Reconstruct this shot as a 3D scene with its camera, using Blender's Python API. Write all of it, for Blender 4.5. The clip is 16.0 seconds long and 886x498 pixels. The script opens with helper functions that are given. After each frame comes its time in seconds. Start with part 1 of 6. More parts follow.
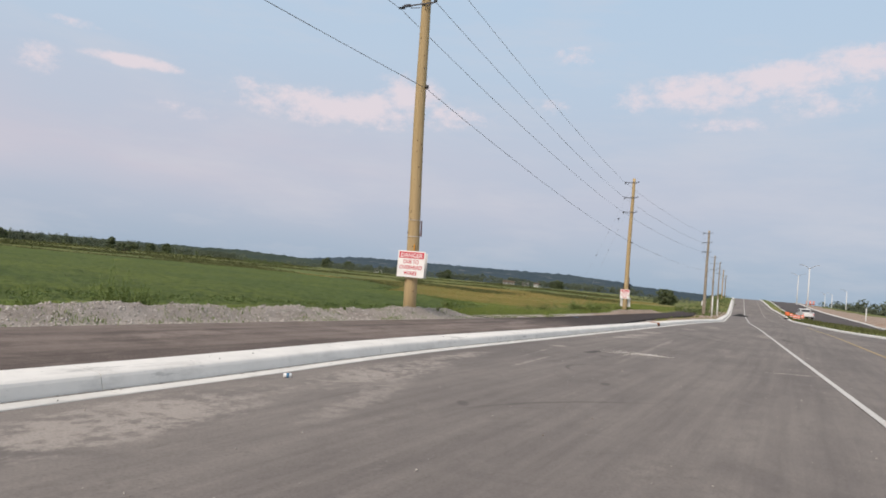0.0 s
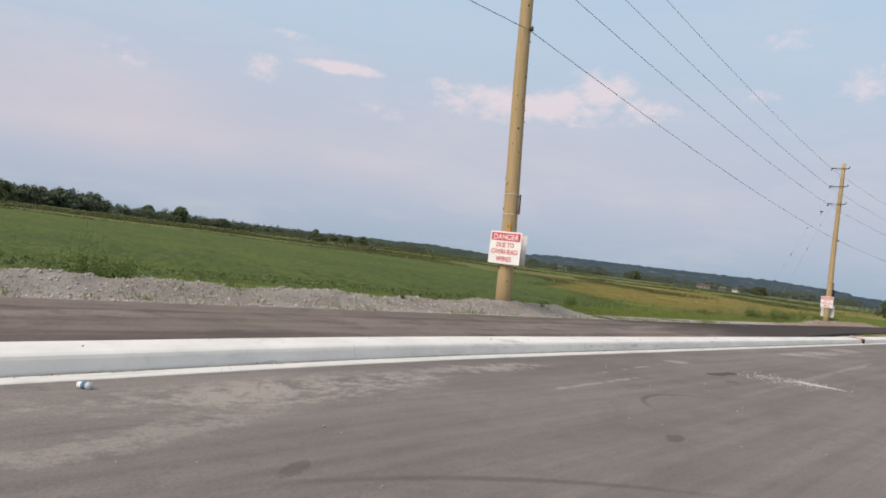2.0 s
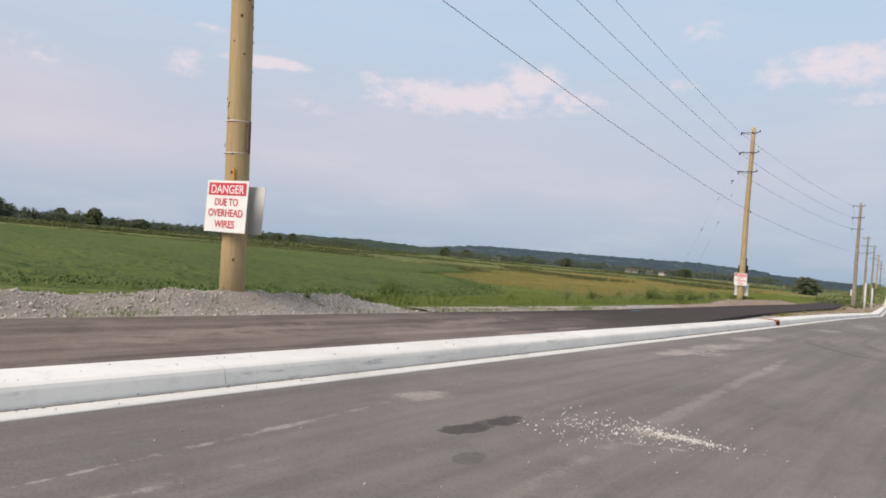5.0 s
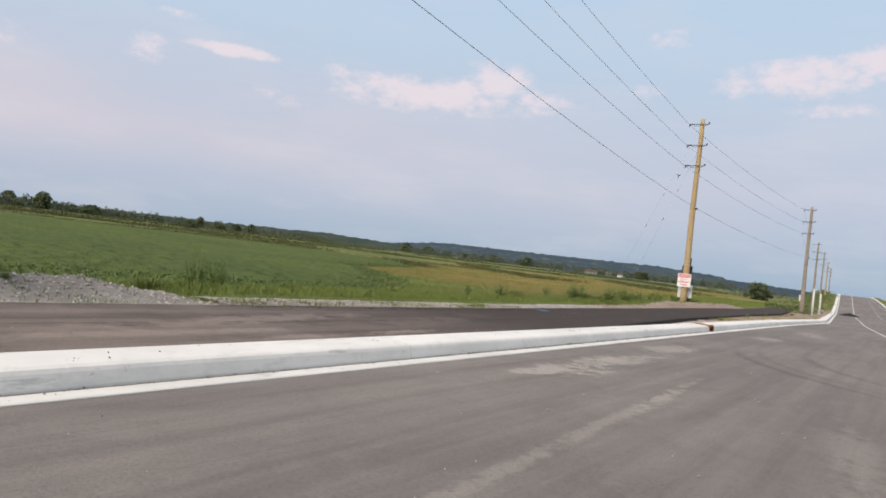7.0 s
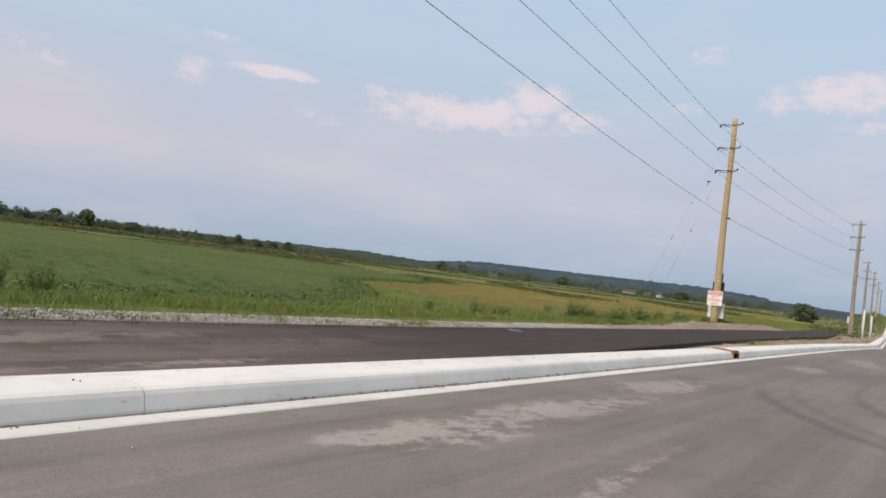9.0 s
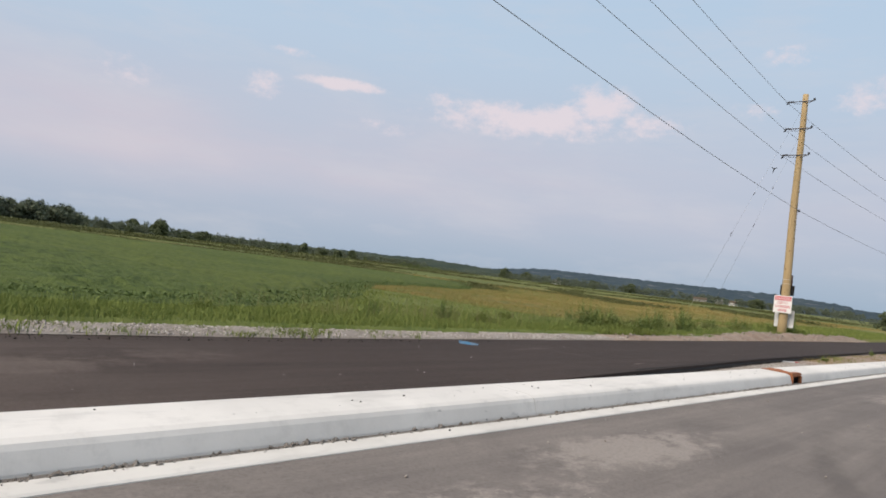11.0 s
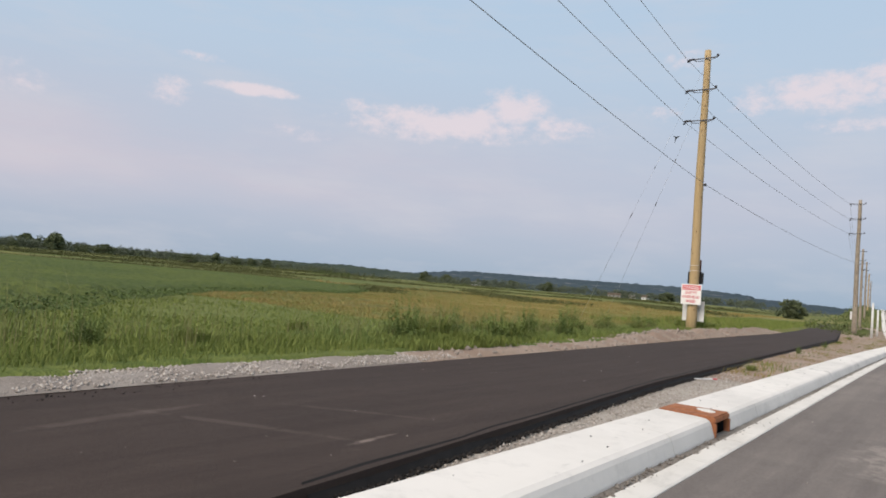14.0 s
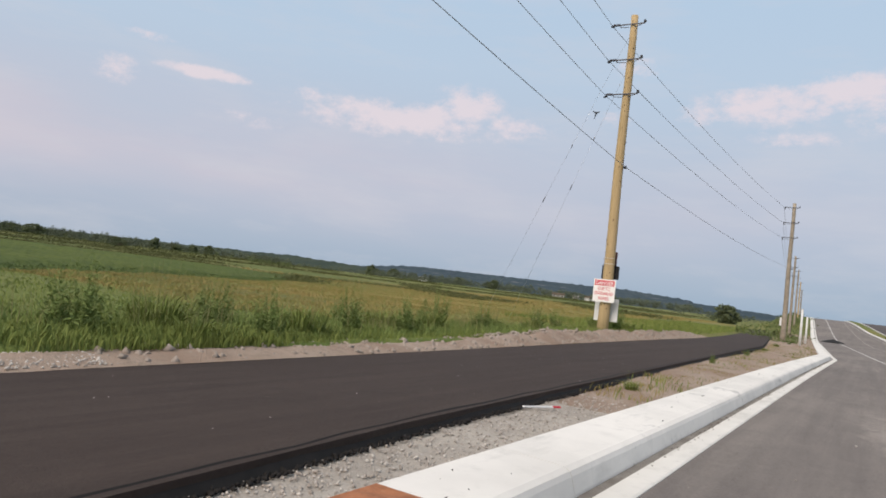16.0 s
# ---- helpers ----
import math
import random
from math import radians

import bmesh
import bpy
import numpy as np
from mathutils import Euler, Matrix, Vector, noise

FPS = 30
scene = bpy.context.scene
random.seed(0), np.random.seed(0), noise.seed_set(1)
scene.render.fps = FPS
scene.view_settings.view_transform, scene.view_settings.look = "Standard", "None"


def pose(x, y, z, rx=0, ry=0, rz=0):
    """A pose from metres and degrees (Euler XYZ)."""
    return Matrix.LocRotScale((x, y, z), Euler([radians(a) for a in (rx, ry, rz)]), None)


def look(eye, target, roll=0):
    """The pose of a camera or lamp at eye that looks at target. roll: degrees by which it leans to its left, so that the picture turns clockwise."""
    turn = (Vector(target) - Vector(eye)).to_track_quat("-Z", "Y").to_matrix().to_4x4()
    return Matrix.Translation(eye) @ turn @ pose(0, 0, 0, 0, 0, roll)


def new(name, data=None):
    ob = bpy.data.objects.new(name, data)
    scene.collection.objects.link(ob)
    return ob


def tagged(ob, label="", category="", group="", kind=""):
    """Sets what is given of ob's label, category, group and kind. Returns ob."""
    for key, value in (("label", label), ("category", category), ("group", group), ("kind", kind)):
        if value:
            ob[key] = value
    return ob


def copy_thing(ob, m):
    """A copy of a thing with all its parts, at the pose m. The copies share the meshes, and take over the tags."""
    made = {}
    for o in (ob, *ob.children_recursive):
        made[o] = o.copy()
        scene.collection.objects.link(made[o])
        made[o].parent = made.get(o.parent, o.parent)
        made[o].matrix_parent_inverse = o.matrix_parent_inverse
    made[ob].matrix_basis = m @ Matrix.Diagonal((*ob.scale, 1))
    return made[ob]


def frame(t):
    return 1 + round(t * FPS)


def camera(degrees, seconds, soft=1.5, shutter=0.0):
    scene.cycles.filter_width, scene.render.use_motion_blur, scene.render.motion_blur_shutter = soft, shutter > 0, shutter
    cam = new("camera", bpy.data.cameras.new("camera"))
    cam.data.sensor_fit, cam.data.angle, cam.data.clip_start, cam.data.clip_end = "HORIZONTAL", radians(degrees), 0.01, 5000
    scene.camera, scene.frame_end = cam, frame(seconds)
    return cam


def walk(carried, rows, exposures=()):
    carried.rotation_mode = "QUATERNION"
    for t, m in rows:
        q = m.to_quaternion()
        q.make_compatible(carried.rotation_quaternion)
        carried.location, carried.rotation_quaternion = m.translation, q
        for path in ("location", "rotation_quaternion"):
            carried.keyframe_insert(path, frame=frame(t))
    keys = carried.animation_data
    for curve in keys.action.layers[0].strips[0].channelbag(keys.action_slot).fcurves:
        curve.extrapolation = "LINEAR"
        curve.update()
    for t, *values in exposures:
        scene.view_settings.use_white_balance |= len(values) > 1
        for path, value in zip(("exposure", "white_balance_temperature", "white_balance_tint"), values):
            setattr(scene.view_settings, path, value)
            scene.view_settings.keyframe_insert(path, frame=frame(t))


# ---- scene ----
cam = camera(65.7, 16.0, 1.75)
METRES, EYE, TILT, LEAN, TURN = 30.0, 1.1, 5.8, 0.0, 16.3
PATH = [
    (0, (1.787, -1.107, 1.231), (0.868, 0.667, 1.325), 5.1),
    (0.5, (1.917, 0.013, 1.234), (1.07, 1.823, 1.299), 8.9),
    (1, (1.988, 1.097, 1.217), (0.958, 2.811, 1.252), 7.4),
    (1.5, (1.928, 2.093, 1.204), (0.776, 3.725, 1.298), 7.8),
    (2, (1.765, 3.137, 1.205), (0.407, 4.605, 1.234), 7.1),
    (2.5, (1.562, 4.195, 1.205), (0.144, 5.605, 1.249), 5.0),
    (3, (1.343, 5.271, 1.182), (-0.104, 6.649, 1.257), 5.5),
    (3.5, (1.085, 6.349, 1.187), (-0.343, 7.749, 1.218), 3.8),
    (4, (0.885, 7.412, 1.164), (-0.418, 8.929, 1.163), 5.7),
    (4.5, (0.757, 8.498, 1.155), (-0.495, 10.057, 1.141), 6.3),
    (5, (0.619, 9.643, 1.152), (-0.595, 11.233, 1.182), 5.0),
    (5.2, (0.59, 10.07, 1.152), (-0.574, 11.696, 1.21), 6.1),
    (7.3, (0.35, 14.108, 1.091), (-0.777, 15.76, 1.119), 6.6),
    (7.5, (0.354, 14.502, 1.092), (-0.811, 16.128, 1.122), 6.2),
    (8, (0.325, 15.456, 1.101), (-0.734, 17.151, 1.167), 5.9),
    (8.5, (0.141, 16.282, 1.069), (-0.986, 17.933, 1.139), 6.8),
    (8.7, (0.051, 16.63, 1.063), (-1.12, 18.25, 1.137), 6.9),
    (10.8, (-0.68, 20.846, 1.061), (-2.007, 22.341, 1.113), 7.3),
    (11, (-0.782, 21.233, 1.06), (-2.144, 22.696, 1.132), 6.9),
    (11.5, (-1.1, 22.175, 1.044), (-2.477, 23.622, 1.143), 4.8),
    (12, (-1.462, 23.101, 1.045), (-2.829, 24.558, 1.133), 7.1),
    (12.5, (-1.78, 24.028, 1.05), (-3.245, 25.388, 1.128), 3.6),
    (13, (-2.086, 24.951, 1.052), (-3.449, 26.408, 1.182), 2.4),
    (13.5, (-2.296, 25.926, 1.057), (-3.545, 27.481, 1.203), 3.8),
    (14, (-2.458, 26.925, 1.069), (-3.643, 28.532, 1.177), 4.7),
    (14.5, (-2.564, 27.914, 1.056), (-3.653, 29.586, 1.187), 4.5),
    (15, (-2.621, 28.913, 1.033), (-3.707, 30.589, 1.143), 5.3),
    (15.5, (-2.654, 29.941, 1.03), (-3.635, 31.682, 1.107), 5.6),
    (16, (-2.698, 30.956, 1.041), (-3.761, 32.646, 1.15), 6.7),
]
walk(cam, [(t, look(eye, target, roll)) for t, eye, target, roll in PATH], [(0.0, 0.0), (3.0, 0.0), (4.0, 0.07), (7.5, 0.09), (8.5, 0.02), (16.0, 0.0)])

# ---------------------------------------------------------------- light
SUN_EL, SUN_AZ = 42.0, 187.0
world = bpy.data.worlds.new("dusk_sky")
scene.world = world
world.use_nodes = True
wt = world.node_tree
wt.nodes.clear()


def wnode(kind, **kw):
    n = wt.nodes.new(kind)
    for k, v in kw.items():
        if k == "op":
            n.operation = v
    return n


def wmath(op, a, b=None, c=None):
    n = wt.nodes.new("ShaderNodeMath")
    n.operation = op
    for i, v in enumerate((a, b, c)):
        if v is None:
            continue
        if isinstance(v, (int, float)):
            n.inputs[i].default_value = v
        else:
            wt.links.new(v, n.inputs[i])
    return n.outputs[0]


def wmix(fac, a, b):
    n = wt.nodes.new("ShaderNodeMix")
    n.data_type = "RGBA"
    for sock, v in ((n.inputs[0], fac), (n.inputs[6], a), (n.inputs[7], b)):
        if isinstance(v, tuple):
            sock.default_value = (*v, 1)
        elif isinstance(v, (int, float)):
            sock.default_value = v
        else:
            wt.links.new(v, sock)
    return n.outputs[2]


sky = wt.nodes.new("ShaderNodeTexSky")
sky.sky_type = "NISHITA"
sky.sun_disc = False
sky.sun_elevation = radians(SUN_EL)
sky.sun_rotation = radians(SUN_AZ)
sky.air_density, sky.dust_density = 1.0, 2.0
coord = wt.nodes.new("ShaderNodeTexCoord")
sep = wt.nodes.new("ShaderNodeSeparateXYZ")
wt.links.new(coord.outputs["Generated"], sep.inputs[0])
DX, DY, DZ = sep.outputs
el = wmath("MULTIPLY", wmath("ARCSINE", DZ), 180 / math.pi)
az = wmath("MULTIPLY", wmath("ARCTAN2", DX, DY), 180 / math.pi)
ramp = wt.nodes.new("ShaderNodeValToRGB")
wt.links.new(wmath("DIVIDE", wmath("MAXIMUM", el, 0.0), 90.0), ramp.inputs[0])
STOPS = [(0.0, (0.345, 0.455, 0.585)), (0.055, (0.42, 0.51, 0.64)), (0.12, (0.485, 0.575, 0.70)), (0.2, (0.51, 0.625, 0.765)), (0.3, (0.48, 0.63, 0.80)), (0.55, (0.52, 0.60, 0.70)), (1.0, (0.52, 0.57, 0.64))]
cr = ramp.color_ramp
cr.elements[0].position, cr.elements[0].color = 0.0, (*STOPS[0][1], 1)
cr.elements[1].position, cr.elements[1].color = 1.0, (*STOPS[-1][1], 1)
for p, c in STOPS[1:-1]:
    cr.elements.new(p).color = (*c, 1)


def wnoise(scale, detail=5.0, rough=0.6, stretch=(1, 1, 3)):
    m = wt.nodes.new("ShaderNodeMapping")
    m.inputs["Scale"].default_value = stretch
    wt.links.new(coord.outputs["Generated"], m.inputs["Vector"])
    n = wt.nodes.new("ShaderNodeTexNoise")
    n.inputs["Scale"].default_value, n.inputs["Detail"].default_value, n.inputs["Roughness"].default_value = scale, detail, rough
    wt.links.new(m.outputs[0], n.inputs["Vector"])
    return n.outputs[0]


# a veil of thin lilac haze low in the sky, then small cumulus scraps lit from below
veil = wmath("MULTIPLY", wmath("EXPONENT", wmath("MULTIPLY", wmath("POWER", wmath("DIVIDE", wmath("SUBTRACT", el, 8.0), 5.0), 2.0), -1.0)), wnoise(2.2, 4, 0.55, (1, 1, 5)))
west = wmath("MULTIPLY_ADD", wmath("COSINE", wmath("MULTIPLY", wmath("ADD", az, 72.0), math.pi / 180)), 0.5, 0.5)
colour = wmix(wmath("MULTIPLY", wmath("MULTIPLY", veil, wmath("POWER", west, 2.6)), 1.55), ramp.outputs[0], (0.64, 0.59, 0.665))
colour = wmix(wmath("MULTIPLY", wmath("MAXIMUM", wmath("SUBTRACT", wnoise(4.5, 6, 0.62, (1, 1, 4.5)), 0.47), 0.0), 1.5), colour, (0.66, 0.655, 0.71))
fine = wnoise(44, 8, 0.68, (1, 1, 1.5))
broad = wnoise(16, 5, 0.6, (1, 1, 2.2))
CLOUDS = [(-37.0, 13.3, 9.5, 1.6, 1.1), (-31.6, 14.9, 2.9, 1.8, 1.15), (-44.8, 14.2, 1.6, 0.9, 0.8), (-27.4, 13.6, 4.0, 1.1, 0.85), (-34.0, 14.2, 3.5, 1.2, 0.9), (-59.2, 13.3, 1.9, 1.3, 0.9), (-53.0, 14.3, 4.0, 0.5, 1.15),
          (-12.5, 15.7, 2.2, 1.2, 0.85), (-7.5, 16.3, 5.5, 1.5, 1.1), (-2.0, 17.3, 5.0, 1.4, 1.2), (5.0, 18.0, 6.0, 1.4, 1.05), (-17.5, 19.0, 2.6, 1.1, 0.75), (-5.5, 13.8, 5.0, 0.8, 0.65),
          (-57.5, 16.1, 3.0, 0.5, 0.55), (-69.5, 12.0, 4.5, 2.0, 0.5), (-19.0, 15.2, 3.0, 1.3, 0.6), (14.0, 16.0, 6.0, 1.4, 0.65), (1.0, 15.4, 5.0, 1.7, 0.62), (-49.0, 11.5, 4.0, 1.2, 0.5)]
cover = None
for ca, ce, cw, ch, cs in CLOUDS:
    da = wmath("POWER", wmath("DIVIDE", wmath("SUBTRACT", az, ca), cw), 2.0)
    de = wmath("POWER", wmath("DIVIDE", wmath("SUBTRACT", el, ce), ch), 2.0)
    g = wmath("MULTIPLY", wmath("EXPONENT", wmath("MULTIPLY", wmath("ADD", da, de), -1.0)), cs)
    cover = g if cover is None else wmath("MAXIMUM", cover, g)
edge = wt.nodes.new("ShaderNodeMapRange")
edge.interpolation_type = "SMOOTHSTEP"
edge.inputs["From Min"].default_value, edge.inputs["From Max"].default_value = 0.31, 1.08
ragged = wmath("ADD", wmath("MULTIPLY", wmath("SUBTRACT", fine, 0.5), 1.5), wmath("MULTIPLY", wmath("SUBTRACT", broad, 0.5), 1.3))
wt.links.new(wmath("MULTIPLY_ADD", ragged, wmath("MINIMUM", wmath("MULTIPLY", cover, 2.0), 1.0), cover), edge.inputs["Value"])
colour = wmix(wmath("MULTIPLY", edge.outputs[0], 0.8), colour, (0.85, 0.735, 0.765))
skymix = wt.nodes.new("ShaderNodeMixShader")
back_a, back_b = wt.nodes.new("ShaderNodeBackground"), wt.nodes.new("ShaderNodeBackground")
wt.links.new(sky.outputs[0], back_a.inputs[0])
back_a.inputs[1].default_value = 0.10
wt.links.new(colour, back_b.inputs[0])
back_b.inputs[1].default_value = 1.0
skymix.inputs[0].default_value = 0.93
wt.links.new(back_a.outputs[0], skymix.inputs[1])
wt.links.new(back_b.outputs[0], skymix.inputs[2])
wout = wt.nodes.new("ShaderNodeOutputWorld")
wt.links.new(skymix.outputs[0], wout.inputs[0])

sun = new("sun", bpy.data.lights.new("sun", "SUN"))
sun.data.energy, sun.data.angle, sun.data.color = 3.65, radians(40), (1.0, 0.865, 0.74)
_a, _e = radians(SUN_AZ), radians(SUN_EL)
sun.matrix_world = look((0, 0, 0), (-math.sin(_a) * math.cos(_e), -math.cos(_a) * math.cos(_e), -math.sin(_e)))

# ---------------------------------------------------------------- materials


class Mat:
    """A small node-material builder round one Principled shader."""

    def __init__(self, name, rough=0.8, metal=0.0, spec=0.3):
        self.m = bpy.data.materials.new(name)
        self.m.use_nodes = True
        self.t = self.m.node_tree
        self.p = self.t.nodes["Principled BSDF"]
        self.p.inputs["Roughness"].default_value = rough
        self.p.inputs["Metallic"].default_value = metal
        self.p.inputs["Specular IOR Level"].default_value = spec
        self.geo = None
        self.bumped = None

    def put(self, v, sock):
        if isinstance(v, tuple):
            sock.default_value = (*v, 1) if len(v) == 3 else v
        elif isinstance(v, (int, float)):
            sock.default_value = v
        else:
            self.t.links.new(v, sock)

    def where(self, scale=(1, 1, 1), loc=(0, 0, 0), rot=(0, 0, 0), local=False):
        if local:
            c = self.t.nodes.new("ShaderNodeTexCoord").outputs["Object"]
        else:
            c = self.t.nodes.new("ShaderNodeNewGeometry").outputs["Position"]
        m = self.t.nodes.new("ShaderNodeMapping")
        m.inputs["Scale"].default_value, m.inputs["Location"].default_value, m.inputs["Rotation"].default_value = scale, loc, rot
        self.t.links.new(c, m.inputs[0])
        return m.outputs[0]

    def noise(self, scale, detail=4.0, rough=0.6, stretch=(1, 1, 1), rot=(0, 0, 0), loc=(0, 0, 0), local=False, distort=0.0):
        n = self.t.nodes.new("ShaderNodeTexNoise")
        n.inputs["Scale"].default_value, n.inputs["Detail"].default_value, n.inputs["Roughness"].default_value = scale, detail, rough
        n.inputs["Distortion"].default_value = distort
        self.t.links.new(self.where(stretch, loc, rot, local), n.inputs["Vector"])
        return n.outputs[0]

    def voronoi(self, scale, feature="F1", out="Distance"):
        n = self.t.nodes.new("ShaderNodeTexVoronoi")
        n.feature = feature
        n.inputs["Scale"].default_value = scale
        self.t.links.new(self.where(), n.inputs["Vector"])
        return n.outputs[out]

    def math(self, op, a, b=None):
        n = self.t.nodes.new("ShaderNodeMath")
        n.operation = op
        self.put(a, n.inputs[0])
        if b is not None:
            self.put(b, n.inputs[1])
        return n.outputs[0]

    def step(self, v, lo, hi, a=0.0, b=1.0):
        n = self.t.nodes.new("ShaderNodeMapRange")
        n.interpolation_type = "SMOOTHSTEP"
        for k, x in (("From Min", lo), ("From Max", hi), ("To Min", a), ("To Max", b)):
            n.inputs[k].default_value = x
        self.put(v, n.inputs["Value"])
        return n.outputs[0]

    def mix(self, f, a, b):
        n = self.t.nodes.new("ShaderNodeMix")
        n.data_type = "RGBA"
        self.put(f, n.inputs[0])
        self.put(a, n.inputs[6])
        self.put(b, n.inputs[7])
        return n.outputs[2]

    def island(self):
        return self.t.nodes.new("ShaderNodeNewGeometry").outputs["Random Per Island"]

    def each(self):
        return self.t.nodes.new("ShaderNodeObjectInfo").outputs["Random"]

    def xyz(self):
        n = self.t.nodes.new("ShaderNodeSeparateXYZ")
        self.t.links.new(self.t.nodes.new("ShaderNodeNewGeometry").outputs["Position"], n.inputs[0])
        return n.outputs

    def colour(self, c):
        self.put(c, self.p.inputs["Base Color"])
        return self

    def rough(self, v):
        self.put(v, self.p.inputs["Roughness"])
        return self

    def bump(self, v, strength=0.3, dist=0.02):
        n = self.t.nodes.new("ShaderNodeBump")
        n.inputs["Strength"].default_value, n.inputs["Distance"].default_value = strength, dist
        self.put(v, n.inputs["Height"])
        if self.bumped:
            self.t.links.new(self.bumped, n.inputs["Normal"])
        self.bumped = n.outputs[0]
        self.t.links.new(self.bumped, self.p.inputs["Normal"])
        return self


def plain(name, c, rough=0.6, metal=0.0, var=0.12, scale=6.0, local=True):
    """Paint, metal or plastic of one colour with slight mottling."""
    m = Mat(name, rough, metal)
    n = m.noise(scale, 5, 0.65, local=local)
    lo, hi = tuple(x * (1 - var) for x in c), tuple(min(1, x * (1 + var)) for x in c)
    m.colour(m.mix(m.step(n, 0.3, 0.7), lo, hi))
    m.bump(m.noise(scale * 12, 3, 0.6, local=local), 0.08, 0.003)
    return m.m


def gauss(m, x, y, rx, ry, rot):
    """A soft elliptical mask round a place on the ground."""
    v = m.where((1 / rx, 1 / ry, 0), (0, 0, 0))
    n = m.t.nodes.new("ShaderNodeVectorMath")
    n.operation = "SUBTRACT"
    m.t.links.new(m.t.nodes.new("ShaderNodeNewGeometry").outputs["Position"], n.inputs[0])
    n.inputs[1].default_value = (x, y, 0)
    r = m.t.nodes.new("ShaderNodeVectorRotate")
    r.rotation_type = "Z_AXIS"
    m.t.links.new(n.outputs[0], r.inputs["Vector"])
    r.inputs["Angle"].default_value = -radians(rot)
    k = m.t.nodes.new("ShaderNodeVectorMath")
    k.operation = "MULTIPLY"
    m.t.links.new(r.outputs[0], k.inputs[0])
    k.inputs[1].default_value = (1 / rx, 1 / ry, 0)
    d = m.t.nodes.new("ShaderNodeVectorMath")
    d.operation = "LENGTH"
    m.t.links.new(k.outputs[0], d.inputs[0])
    return m.math("EXPONENT", m.math("MULTIPLY", m.math("MULTIPLY", d.outputs["Value"], d.outputs["Value"]), -1.0))


def arc(m, cx, cy, r, w):
    """A soft ring: the track of a turning wheel."""
    n = m.t.nodes.new("ShaderNodeVectorMath")
    n.operation = "SUBTRACT"
    m.t.links.new(m.t.nodes.new("ShaderNodeNewGeometry").outputs["Position"], n.inputs[0])
    n.inputs[1].default_value = (cx, cy, 0)
    f = m.t.nodes.new("ShaderNodeVectorMath")
    f.operation = "MULTIPLY"
    m.t.links.new(n.outputs[0], f.inputs[0])
    f.inputs[1].default_value = (1, 1, 0)
    d = m.t.nodes.new("ShaderNodeVectorMath")
    d.operation = "LENGTH"
    m.t.links.new(f.outputs[0], d.inputs[0])
    q = m.math("DIVIDE", m.math("SUBTRACT", d.outputs["Value"], r), w)
    return m.math("EXPONENT", m.math("MULTIPLY", m.math("MULTIPLY", q, q), -1.0))


